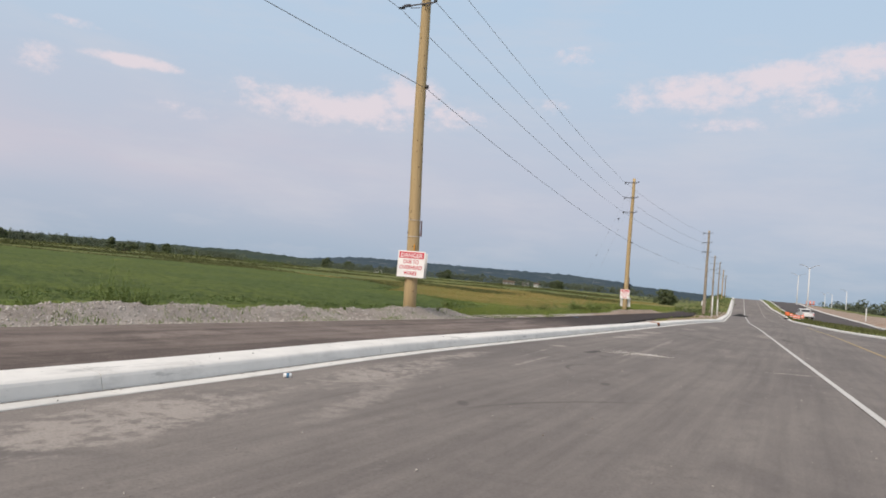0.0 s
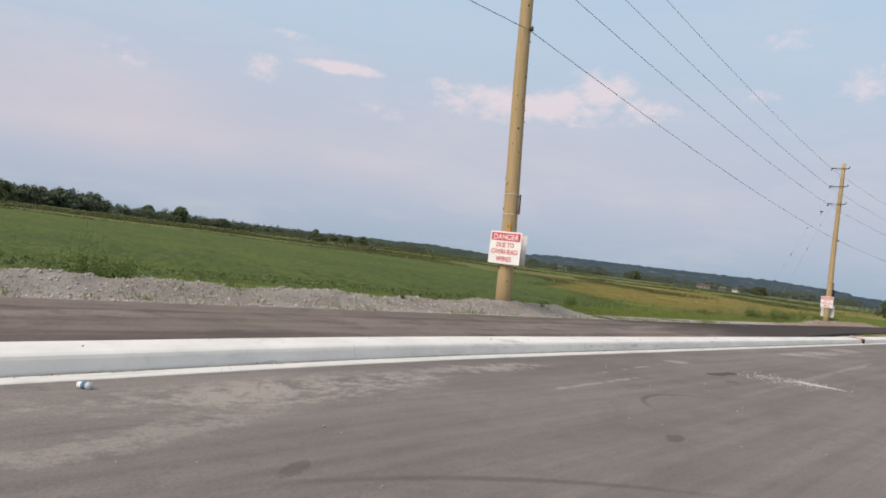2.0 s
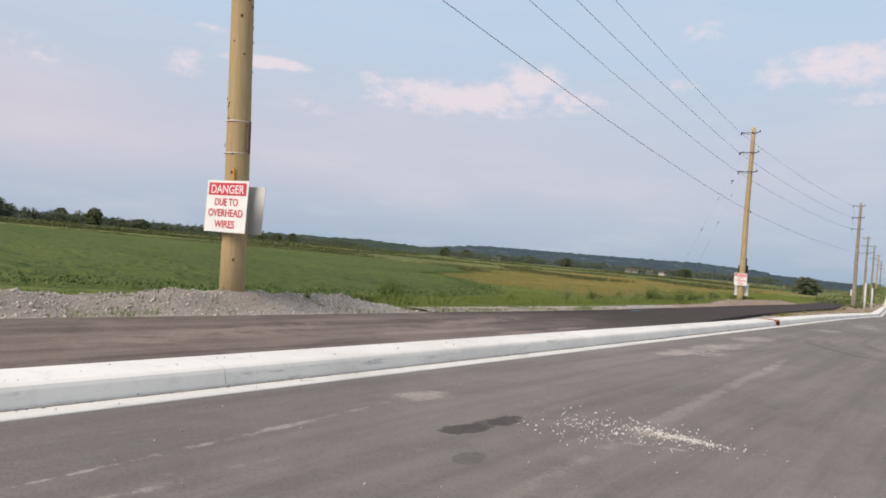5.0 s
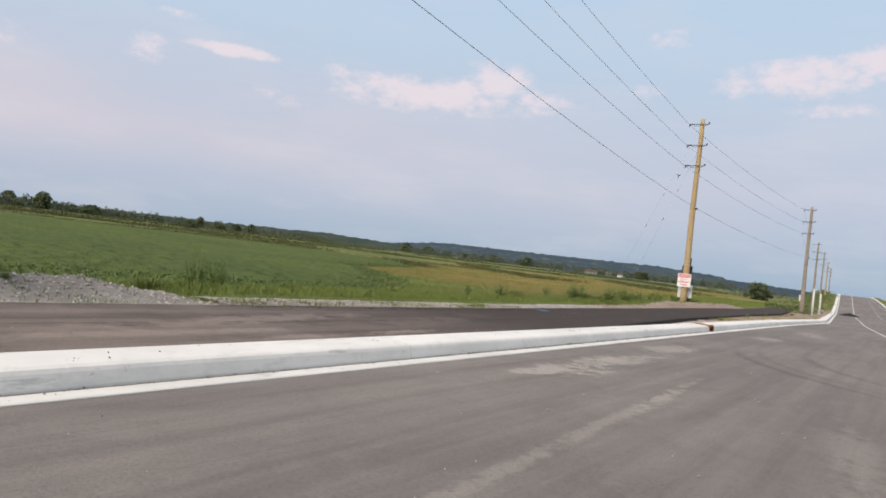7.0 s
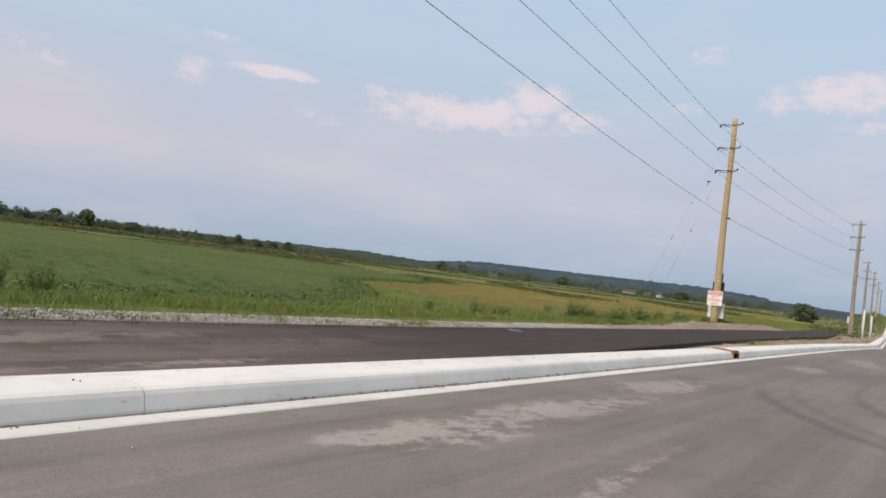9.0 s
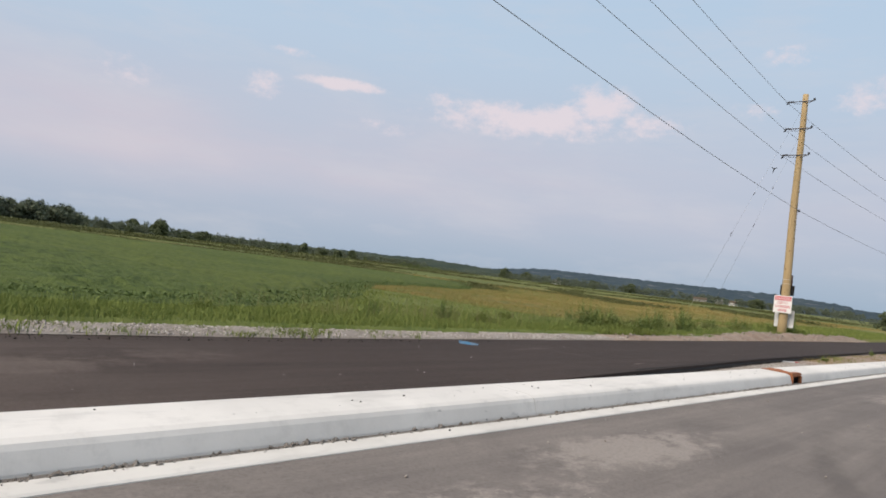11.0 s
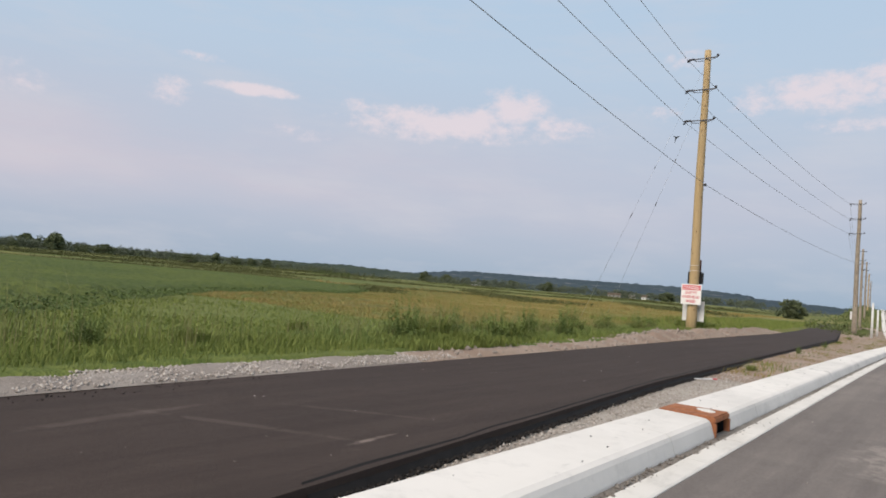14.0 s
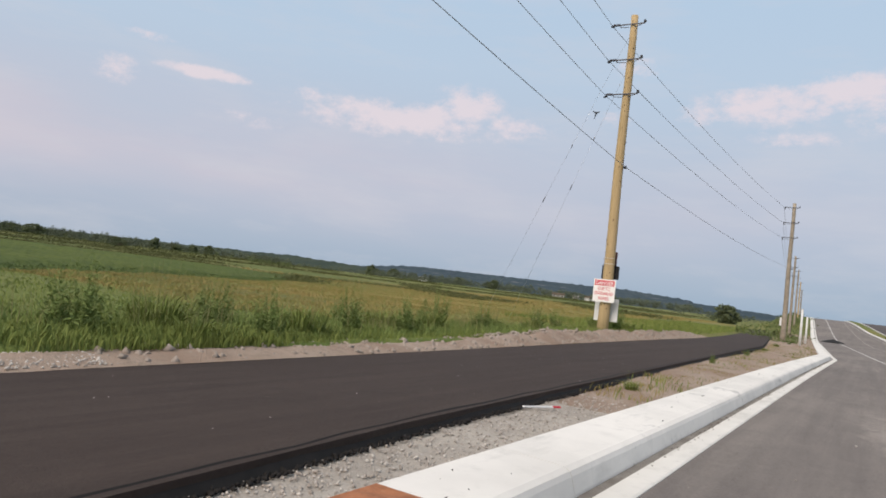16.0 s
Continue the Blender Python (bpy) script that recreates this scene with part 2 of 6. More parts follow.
def asphalt(name, base, dusty, dust=0.5, grain=0.25, spots=(), scuffs=(), wet=(), streaky=0.0, film=None):
    m = Mat(name, 0.88, 0, 0.25)
    wide = m.noise(0.30, 5, 0.62, (1, 0.45, 1), (0, 0, 0.06))
    mid = m.noise(1.3, 7, 0.7, (1, 0.6, 1), distort=0.8)
    small = m.noise(7.0, 6, 0.72, (1, 0.7, 1))
    lanes = m.noise(1.6, 4, 0.6, (2.2, 0.05, 1), (0, 0, 0.07))
    fine_grain = m.noise(38, 5, 0.75)
    chips = m.voronoi(34)
    f = m.step(m.math("ADD", m.math("MULTIPLY", wide, 0.42), m.math("ADD", m.math("MULTIPLY", mid, 0.32), m.math("MULTIPLY", lanes, 0.26))), 0.40, 0.62)
    c = m.mix(m.math("MULTIPLY", f, dust), base, dusty)
    dark = tuple(x * 0.62 for x in base)
    c = m.mix(m.step(m.math("ADD", m.math("MULTIPLY", mid, 0.6), m.math("MULTIPLY", small, 0.4)), 0.50, 0.66, 0, 0.5), c, dark)
    c = m.mix(m.step(small, 0.56, 0.72, 0, 0.4), c, dusty)
    if streaky:
        long = m.noise(3.2, 6, 0.65, (2.6, 0.10, 1), (0, 0, 0.03))
        c = m.mix(m.step(long, 0.46, 0.62, 0, streaky), c, tuple(x * 0.55 for x in base))
        c = m.mix(m.step(long, 0.50, 0.36, 0, streaky * 0.7), c, dusty)
    if film:
        worn = m.math("MULTIPLY", m.step(m.xyz()[1], film[0], film[1]), m.step(m.math("ADD", m.math("MULTIPLY", mid, 0.5), m.math("MULTIPLY", lanes, 0.5)), 0.36, 0.6, 0.35, 1.0))
        c = m.mix(m.math("MULTIPLY", worn, film[2]), c, film[3])
    for x, y, rx, ry, rot, a in spots:
        g = m.math("MULTIPLY", gauss(m, x, y, rx, ry, rot), m.math("ADD", m.math("MULTIPLY", m.step(mid, 0.3, 0.7), 0.9), m.math("MULTIPLY", m.step(small, 0.33, 0.67), 1.0)))
        c = m.mix(m.step(g, 0.30, 1.0, 0, a), c, tuple(min(1, x * 1.24) for x in (film[3] if film else dusty)))
    for cx, cy, r, w, gx_, gy_, gr, a in scuffs:
        g = m.math("MULTIPLY", m.math("MULTIPLY", arc(m, cx, cy, r, w), gauss(m, gx_, gy_, gr, gr, 0)), m.math("ADD", small, 0.45))
        c = m.mix(m.step(g, 0.1, 0.9, 0, abs(a)), c, tuple(x * 0.5 for x in base) if a > 0 else dusty)
    for x, y, rx, ry, rot, a in wet:
        g = m.math("MULTIPLY", gauss(m, x, y, rx, ry, rot), m.math("ADD", m.math("MULTIPLY", m.noise(9, 5, 0.7), 1.6), m.math("MULTIPLY", small, 0.6)))
        c = m.mix(m.step(g, 0.62, 0.72, 0, a), c, tuple(x * 0.42 for x in base))
    c = m.mix(m.step(fine_grain, 0.42, 0.72, 0, grain), c, tuple(x * 0.45 for x in base))
    c = m.mix(m.step(chips, 0.0, 0.22, grain * 0.9, 0), c, tuple(min(1, x * 2.0) for x in base))
    m.colour(c)
    m.bump(m.noise(55, 4, 0.75), 0.5, 0.010).bump(small, 0.15, 0.02)
    return m.m


MAT_ROAD = asphalt("road_asphalt", (0.150, 0.131, 0.120), (0.280, 0.245, 0.217), 0.66, 0.40, streaky=0.12,
                   spots=[(-2.85, 22.8, 0.35, 2.2, -3, 0.8), (-2.95, 14.15, 0.20, 0.40, -14, 0.8), (-2.8, 21.0, 0.40, 1.05, -6, 1.0), (-3.0, 25.9, 0.4, 1.5, -6, 0.7), (-2.85, 6.6, 0.5, 2.2, 4, 0.85), (-2.6, 2.6, 0.6, 2.0, 8, 0.9), (-3.2, 9.6, 0.3, 1.2, -2, 0.8), (-2.6, 33.4, 0.5, 1.4, 0, 0.6), (-0.95, 14.74, 0.42, 0.085, 17, 1.0), (-1.02, 14.72, 0.30, 0.06, 17, 1.0), (-1.88, 10.55, 0.012, 0.30, 3, 1.0), (-2.64, 11.3, 0.02, 0.55, 5, 1.0), (-2.9, 20.6, 0.22, 0.75, -8, 1.0), (-2.93, 22.6, 0.16, 0.6, 0, 0.9),
                          (-2.0, 4.8, 0.25, 1.8, 14, 0.5), (-1.4, 17.5, 0.10, 6.0, 3.2, 0.4), (-1.55, 20.6, 0.12, 1.6, 4, 0.6), (-2.75, 12.3, 0.05, 1.5, 6, 0.8), (-2.2, 10.3, 0.06, 2.0, 3, 0.7), (2.0, 14.5, 1.0, 0.14, 36, 1.0), (-1.03, 14.33, 0.40, 0.035, 25, 0.9), (0.2, 19.0, 0.25, 3.0, 6, 0.25), (0.6, 34.0, 0.5, 3.0, 4, 0.5), (-2.2, 40.0, 0.6, 2.5, 4, 0.5)],
                   scuffs=[(-0.66, 10.39, 0.90, 0.04, -1.5, 10.4, 0.9, 0.6), (4.29, 29.22, 6.73, 0.13, -1.2, 25.8, 3.6, 0.4), (4.29, 29.22, 6.31, 0.10, -1.0, 26.2, 3.2, 0.25), (5.37, 29.79, 6.63, 0.13, -0.7, 27.6, 3.0, 0.38), (3.4, 4.0, 4.6, 0.05, -0.6, 6.4, 1.6, 0.5), (7.4, 33.0, 6.0, 0.16, 1.6, 31.0, 5.0, 0.5)],
                   wet=[(-2.06, 13.58, 0.15, 0.32, -8, 0.9), (-2.05, 13.82, 0.13, 0.34, 0, 0.7), (-2.02, 14.04, 0.13, 0.30, 6, 0.9), (-1.63, 13.02, 0.12, 0.22, 10, 0.4), (-0.5, 8.6, 0.10, 0.22, 10, 0.5), (-1.2, 5.4, 0.08, 0.25, 30, 0.4)])
MAT_PATH = asphalt("path_asphalt", (0.040, 0.0275, 0.0225), (0.078, 0.057, 0.047), 0.42, 0.36, streaky=0.2, film=(26.0, 16.0, 0.92, (0.205, 0.163, 0.140)),
                   spots=[(-5.6, 14.0, 0.35, 2.2, 10, 0.7), (-5.8, 5.6, 0.35, 1.8, 8, 0.6), (-5.8, 19.0, 0.3, 2.6, 9, 0.6), (-5.6, 22.3, 0.4, 2.4, 12, 0.2), (-4.72, 20.2, 0.14, 1.2, 2, 0.9), (-4.66, 18.7, 0.12, 0.8, 2, 0.8), (-5.1, 17.3, 0.16, 2.2, 0, 0.8), (-5.02, 29.85, 0.03, 0.24, 5, 0.7), (-5.7, 29.5, 0.9, 0.05, 24, 0.14), (-5.6, 30.4, 0.7, 0.04, 30, 0.12), (-5.6, 10.0, 0.5, 1.2, 0, 0.45), (-6.2, 29.0, 0.06, 0.8, 8, 0.15)])
MAT_FAR_ROAD = asphalt("new_carriageway", (0.075, 0.063, 0.060), (0.13, 0.112, 0.105), 0.4, 0.2)


def field():
    m = Mat("rough_grassland", 0.95, 0, 0.1)
    n1 = m.noise(0.02, 5, 0.6, (1, 2.6, 1), (0, 0, -0.5))
    n2 = m.noise(0.22, 6, 0.65)
    n3 = m.noise(2.4, 5, 0.7)
    n4 = m.noise(0.012, 3, 0.55, (0.8, 4.5, 1), (0, 0, -0.62))
    c = m.mix(m.step(n1, 0.36, 0.62), (0.118, 0.148, 0.046), (0.190, 0.180, 0.064))
    c = m.mix(m.step(n4, 0.50, 0.60, 0, 0.7), c, (0.088, 0.105, 0.040))
    c = m.mix(m.step(n2, 0.45, 0.7, 0, 0.55), c, (0.150, 0.168, 0.058))
    c = m.mix(m.step(n3, 0.4, 0.8, 0, 0.4), c, (0.080, 0.092, 0.034))
    px, py, _pz = m.xyz()
    sward = m.math("MULTIPLY", m.step(px, -19, -11), m.step(py, 72, 50))
    c = m.mix(m.math("MULTIPLY", sward, m.step(n2, 0.25, 0.6, 0.55, 0.95)), c, m.mix(m.step(n3, 0.35, 0.7), (0.095, 0.132, 0.036), (0.155, 0.185, 0.054)))
    for x, y, rx, ry, rot, a in [(-27, 66, 8, 22, 26, 0.9), (-45, 112, 12, 42, 28, 0.85), (-22, 95, 6, 30, 14, 0.7), (-75, 180, 16, 60, 30, 0.7), (-40, 210, 10, 60, 20, 0.6)]:
        g = m.math("MULTIPLY", gauss(m, x, y, rx, ry, rot), m.math("ADD", m.math("MULTIPLY", n2, 1.2), 0.4))
        c = m.mix(m.step(g, 0.25, 0.75, 0, a), c, m.mix(m.step(n3, 0.35, 0.7), (0.285, 0.210, 0.080), (0.20, 0.175, 0.060)))
    m.colour(c)
    m.bump(n3, 0.8, 0.15).bump(n2, 0.5, 0.3)
    return m.m


MAT_FIELD = field()


def concrete(name, base):
    m = Mat(name, 0.85, 0, 0.3)
    a, b, c3 = m.noise(0.8, 5, 0.6), m.noise(5, 6, 0.7), m.noise(45, 3, 0.6)
    c = m.mix(m.step(a, 0.35, 0.7), base, tuple(x * 0.86 for x in base))
    c = m.mix(m.step(b, 0.50, 0.72, 0, 0.45), c, tuple(x * 0.72 for x in base))
    smear = m.noise(1.6, 6, 0.7, (1.5, 0.35, 1), loc=(7, 2, 0))
    c = m.mix(m.step(smear, 0.53, 0.66, 0, 0.55), c, tuple(x * 0.68 for x in base))
    scuff = m.noise(2.2, 5, 0.7, (1, 0.5, 3), loc=(3, 1, 0))
    c = m.mix(m.step(scuff, 0.61, 0.68, 0, 0.6), c, (0.36, 0.35, 0.335))
    blot_ = m.noise(7.0, 5, 0.75, (1, 0.55, 2.2), loc=(1, 9, 4))
    c = m.mix(m.step(blot_, 0.66, 0.72, 0, 0.6), c, (0.26, 0.25, 0.24))
    c = m.mix(m.step(m.each(), 0, 1, 0, 0.12), c, tuple(x * 0.7 for x in base))
    m.colour(c)
    m.bump(c3, 0.2, 0.004).bump(b, 0.1, 0.01)
    return m.m


MAT_KERB = concrete("new_concrete", (0.730, 0.702, 0.658))
MAT_GUTTER = concrete("gutter_concrete", (0.67, 0.645, 0.60))


def soil(name, a, b, c, scale=3.0, relief=0.05):
    m = Mat(name, 0.95, 0, 0.15)
    n1, n2, n3 = m.noise(scale * 0.25, 5, 0.6), m.noise(scale * 2, 6, 0.7), m.noise(scale * 14, 4, 0.7)
    col = m.mix(m.step(n1, 0.35, 0.65), a, b)
    col = m.mix(m.step(n2, 0.45, 0.75, 0, 0.7), col, c)
    col = m.mix(m.step(n3, 0.4, 0.8, 0, 0.35), col, tuple(x * 0.45 for x in a))
    m.colour(col)
    m.bump(n3, 0.6, relief * 0.5).bump(n2, 0.5, relief)
    return m.m


MAT_GRAVEL = soil("crushed_limestone", (0.275, 0.240, 0.212), (0.355, 0.318, 0.285), (0.20, 0.168, 0.145), 5, 0.05)
MAT_PALEGRAVEL = soil("pale_limestone_grit", (0.36, 0.325, 0.285), (0.45, 0.41, 0.36), (0.28, 0.245, 0.21), 6, 0.03)
MAT_DIRT = soil("bare_dirt", (0.285, 0.205, 0.155), (0.36, 0.285, 0.23), (0.20, 0.15, 0.11), 4, 0.05)
MAT_GRIT = soil("dark_grit", (0.20, 0.18, 0.16), (0.28, 0.26, 0.235), (0.12, 0.10, 0.09), 14, 0.02)




def leafy(name, a, b, c, rough=0.75, trans=0.0):
    m = Mat(name, rough, 0, 0.15)
    r = m.island()
    n = m.noise(0.25, 3, 0.6)
    col = m.mix(m.step(r, 0.05, 0.95), a, b)
    col = m.mix(m.step(n, 0.42, 0.66, 0, 0.8), col, c)
    m.colour(col)
    return m.m


MAT_GRASS = leafy("verge_grass", (0.112, 0.15, 0.036), (0.19, 0.22, 0.062), (0.148, 0.182, 0.046))
MAT_MEADOW = leafy("dry_meadow_grass", (0.27, 0.205, 0.076), (0.2, 0.188, 0.062), (0.29, 0.215, 0.084))
MAT_WEED = leafy("weed_leaf", (0.115, 0.165, 0.046), (0.18, 0.225, 0.074), (0.145, 0.19, 0.058))
MAT_CROP = leafy("bean_leaf", (0.082, 0.12, 0.04), (0.128, 0.165, 0.058), (0.102, 0.14, 0.046))
MAT_REED = leafy("reed_band", (0.072, 0.081, 0.03), (0.102, 0.108, 0.041), (0.086, 0.094, 0.035))
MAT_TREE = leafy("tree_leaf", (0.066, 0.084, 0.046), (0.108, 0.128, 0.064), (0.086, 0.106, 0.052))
# Paler, bluer tree green: the haze over the distance is put into this colour.
MAT_WOODS = leafy("hazy_far_woods", (0.078, 0.096, 0.066), (0.116, 0.134, 0.088), (0.095, 0.113, 0.076))
MAT_STRAW = leafy("seeding_grass", (0.170, 0.165, 0.070), (0.225, 0.205, 0.095), (0.150, 0.165, 0.060))
MAT_BUSH = leafy("bush_leaf", (0.080, 0.105, 0.040), (0.130, 0.155, 0.056), (0.100, 0.125, 0.046))


def cropsheet():
    m = Mat("bean_canopy", 0.9, 0, 0.1)
    n1, n2, n3 = m.noise(0.05, 4, 0.6, (1, 2, 1), (0, 0, 0.9)), m.noise(0.5, 5, 0.65), m.noise(3.2, 5, 0.7)
    rows = m.noise(1.1, 4, 0.6, (0.12, 2.2, 1), (0, 0, 0.9))
    c = m.mix(m.step(n1, 0.38, 0.62), (0.092, 0.122, 0.036), (0.116, 0.142, 0.038))
    c = m.mix(m.step(m.noise(0.16, 3, 0.5, (0.5, 2.0, 1), (0, 0, -0.3)), 0.66, 0.74, 0, 0.7), c, (0.200, 0.215, 0.050))
    c = m.mix(m.step(rows, 0.48, 0.66, 0, 0.6), c, (0.062, 0.088, 0.034))
    c = m.mix(m.step(n3, 0.44, 0.66, 0, 0.7), c, (0.036, 0.056, 0.018))
    c = m.mix(m.step(n2, 0.5, 0.8, 0, 0.4), c, (0.130, 0.152, 0.046))
    m.colour(c)
    m.bump(n3, 1.0, 0.18).bump(n2, 0.6, 0.2)
    return m.m


MAT_CROPSHEET = cropsheet()


def hillside(name="hazed_wooded_escarpment", tone=(1, 1, 1)):
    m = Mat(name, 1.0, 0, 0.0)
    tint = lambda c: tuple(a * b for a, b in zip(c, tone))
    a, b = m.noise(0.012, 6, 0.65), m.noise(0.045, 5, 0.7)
    # Distance haze is painted in: dark green forest shifted to blue-grey.
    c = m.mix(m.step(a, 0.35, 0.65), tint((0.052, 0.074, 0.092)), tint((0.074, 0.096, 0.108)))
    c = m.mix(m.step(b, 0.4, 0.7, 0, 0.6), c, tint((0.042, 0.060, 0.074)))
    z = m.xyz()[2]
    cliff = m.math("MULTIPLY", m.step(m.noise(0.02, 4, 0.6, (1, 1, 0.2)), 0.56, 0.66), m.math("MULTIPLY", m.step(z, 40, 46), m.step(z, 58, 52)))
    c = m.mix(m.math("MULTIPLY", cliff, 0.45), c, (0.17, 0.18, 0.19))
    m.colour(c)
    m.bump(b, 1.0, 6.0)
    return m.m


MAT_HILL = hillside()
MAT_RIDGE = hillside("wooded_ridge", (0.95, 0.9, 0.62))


def timber():
    m = Mat("new_pole_timber", 0.8, 0, 0.25)
    grain = m.noise(6, 5, 0.65, (6, 6, 0.25), local=True)
    fibre = m.noise(30, 4, 0.7, (5, 5, 0.15), local=True)
    stain = m.noise(0.7, 4, 0.6, (2, 2, 0.5), local=True)
    c = m.mix(m.step(grain, 0.35, 0.7), (0.45, 0.330, 0.180), (0.36, 0.262, 0.138))
    c = m.mix(m.step(stain, 0.5, 0.75, 0, 0.5), c, (0.34, 0.275, 0.15))
    c = m.mix(m.step(fibre, 0.5, 0.8, 0, 0.5), c, (0.18, 0.12, 0.055))
    m.colour(c)
    m.bump(fibre, 0.3, 0.006).bump(grain, 0.2, 0.01)
    return m.m


MAT_POLE = timber()
MAT_OLDPOLE = plain("weathered_pole_timber", (0.27, 0.23, 0.18), 0.85, 0, 0.2, 3)
MAT_KNOT = plain("dark_knot", (0.07, 0.04, 0.018), 0.8)
MAT_STEEL = plain("galvanised_steel", (0.36, 0.37, 0.38), 0.5, 0.8)
MAT_DARKSTEEL = plain("dull_dark_steel", (0.075, 0.075, 0.085), 0.55, 0.5)
MAT_INSUL = plain("grey_polymer", (0.085, 0.085, 0.10), 0.5)
MAT_WIRE = plain("aluminium_cable", (0.24, 0.245, 0.26), 0.6, 0.3)
MAT_STRAP = plain("white_strap", (0.62, 0.56, 0.50), 0.6)
MAT_BRACKET = plain("red_oxide_bracket", (0.11, 0.06, 0.055), 0.7)
MAT_SIGN = plain("white_sign_board", (0.78, 0.76, 0.74), 0.55, 0, 0.05, 3)
MAT_SIGNBACK = plain("blank_board_back", (0.66, 0.66, 0.66), 0.6, 0, 0.06, 3)
MAT_RED = plain("sign_red", (0.55, 0.050, 0.075), 0.55, 0, 0.06, 3)
MAT_LAMPPOST = plain("pale_concrete_post", (0.60, 0.60, 0.585), 0.7, 0, 0.08)
MAT_WHITE = plain("white_paint", (0.70, 0.70, 0.70), 0.45)
MAT_ORANGE = plain("safety_orange", (0.75, 0.16, 0.06), 0.55)
MAT_YELLOW = plain("machine_yellow", (0.72, 0.32, 0.03), 0.5)
MAT_BLACK = plain("black_rubber_and_drain_shade", (0.02, 0.02, 0.022), 0.7)
MAT_GLASS = plain("dark_window_glass", (0.03, 0.035, 0.045), 0.1)
MAT_BARK = plain("tree_bark", (0.09, 0.07, 0.05), 0.9, 0, 0.25, 3)
MAT_BITUMEN = plain("fresh_bitumen_edge", (0.012, 0.010, 0.009), 0.8, 0, 0.3, 8, False)


def stonework():
    m = Mat("loose_stone", 0.9, 0, 0.2)
    r = m.island()
    c = m.mix(m.step(r, 0.0, 1.0), (0.29, 0.255, 0.225), (0.51, 0.47, 0.43))
    c = m.mix(m.step(m.noise(25, 4, 0.6), 0.45, 0.75, 0, 0.4), c, (0.18, 0.16, 0.145))
    m.colour(c)
    m.bump(m.noise(60, 3, 0.6), 0.3, 0.006)
    return m.m


MAT_STONE = stonework()
MAT_FARMWALL = plain("weathered_farm_boards", (0.30, 0.29, 0.275), 0.8, 0, 0.15, 1)
MAT_CHIP = plain("white_stone_chip", (0.62, 0.59, 0.55), 0.85, 0, 0.15, 30, False)
MAT_CLOD = soil("dry_clods", (0.30, 0.25, 0.21), (0.36, 0.31, 0.27), (0.24, 0.185, 0.15), 6, 0.03)


def rusty():
    m = Mat("rusty_cast_iron", 0.85, 0.1, 0.3)
    n, k = m.noise(9, 6, 0.7), m.noise(40, 4, 0.7)
    c = m.mix(m.step(n, 0.35, 0.65), (0.37, 0.150, 0.070), (0.25, 0.098, 0.046))
    c = m.mix(m.step(k, 0.5, 0.8, 0, 0.6), c, (0.42, 0.23, 0.13))
    m.colour(c)
    m.bump(k, 0.4, 0.006)
    return m.m


MAT_RUST = rusty()


def linepaint(name, c, wear):
    m = Mat(name, 0.8, 0, 0.2)
    n = m.noise(14, 6, 0.75)
    m.colour(m.mix(m.step(n, wear - 0.12, wear + 0.12), c, (0.24, 0.22, 0.205)))
    m.bump(m.noise(80, 3, 0.6), 0.2, 0.004)
    return m.m


MAT_LINE = linepaint("road_marking_white", (0.52, 0.50, 0.47), 0.66)
MAT_OLDLINE = linepaint("worn_yellow_marking", (0.40, 0.29, 0.13), 0.56)
MAT_FAINT = linepaint("scraped_pale_streak", (0.36, 0.33, 0.30), 0.5)
MAT_BLUE = linepaint("blue_marking_paint", (0.035, 0.18, 0.33), 0.56)

# ---------------------------------------------------------------- helpers


def link_mesh(name, bm, material, smooth=False):
    me = bpy.data.meshes.new(name)
    bm.normal_update()
    bm.to_mesh(me)
    bm.free()
    for mt in (material if isinstance(material, (list, tuple)) else [material]):
        me.materials.append(mt)
    if smooth:
        me.polygons.foreach_set("use_smooth", [True] * len(me.polygons))
    return me


def part(name, bm, material, parent=None, label="", smooth=False):
    """Links a bmesh as one mesh object under a thing or a part."""
    ob = new(name, link_mesh(name, bm, material, smooth))
    if parent is not None:
        ob.parent = parent
    if label:
        ob["label"] = label
    return ob


def raw(name, verts, faces, material, parent=None, smooth=False):
    me = bpy.data.meshes.new(name)
    me.from_pydata([tuple(v) for v in verts], [], [tuple(f) for f in faces])
    me.materials.append(material)
    if smooth:
        me.polygons.foreach_set("use_smooth", [True] * len(me.polygons))
    ob = new(name, me)
    if parent is not None:
        ob.parent = parent
    return ob


def thing(name, at, label, category, group="", rz=0.0):
    ob = new(name)
    ob.empty_display_size = 0.2
    ob.matrix_world = pose(*at, 0, 0, rz)
    return tagged(ob, label, category, group)


def box(bm, lo, hi, bevel=0.0):
    lo, hi = Vector(lo), Vector(hi)
    r = bmesh.ops.create_cube(bm, size=1.0, matrix=Matrix.LocRotScale((lo + hi) / 2, None, hi - lo))
    if bevel:
        es = {e for v in r["verts"] for e in v.link_edges}
        bmesh.ops.bevel(bm, geom=list(es), offset=bevel, segments=2, affect="EDGES")
    return bm


def cone(bm, a, b, ra, rb, seg=12):
    a, b = Vector(a), Vector(b)
    m = Matrix.Translation((a + b) / 2) @ (b - a).to_track_quat("Z", "Y").to_matrix().to_4x4()
    bmesh.ops.create_cone(bm, cap_ends=True, segments=seg, radius1=ra, radius2=rb, depth=(b - a).length, matrix=m)
    return bm


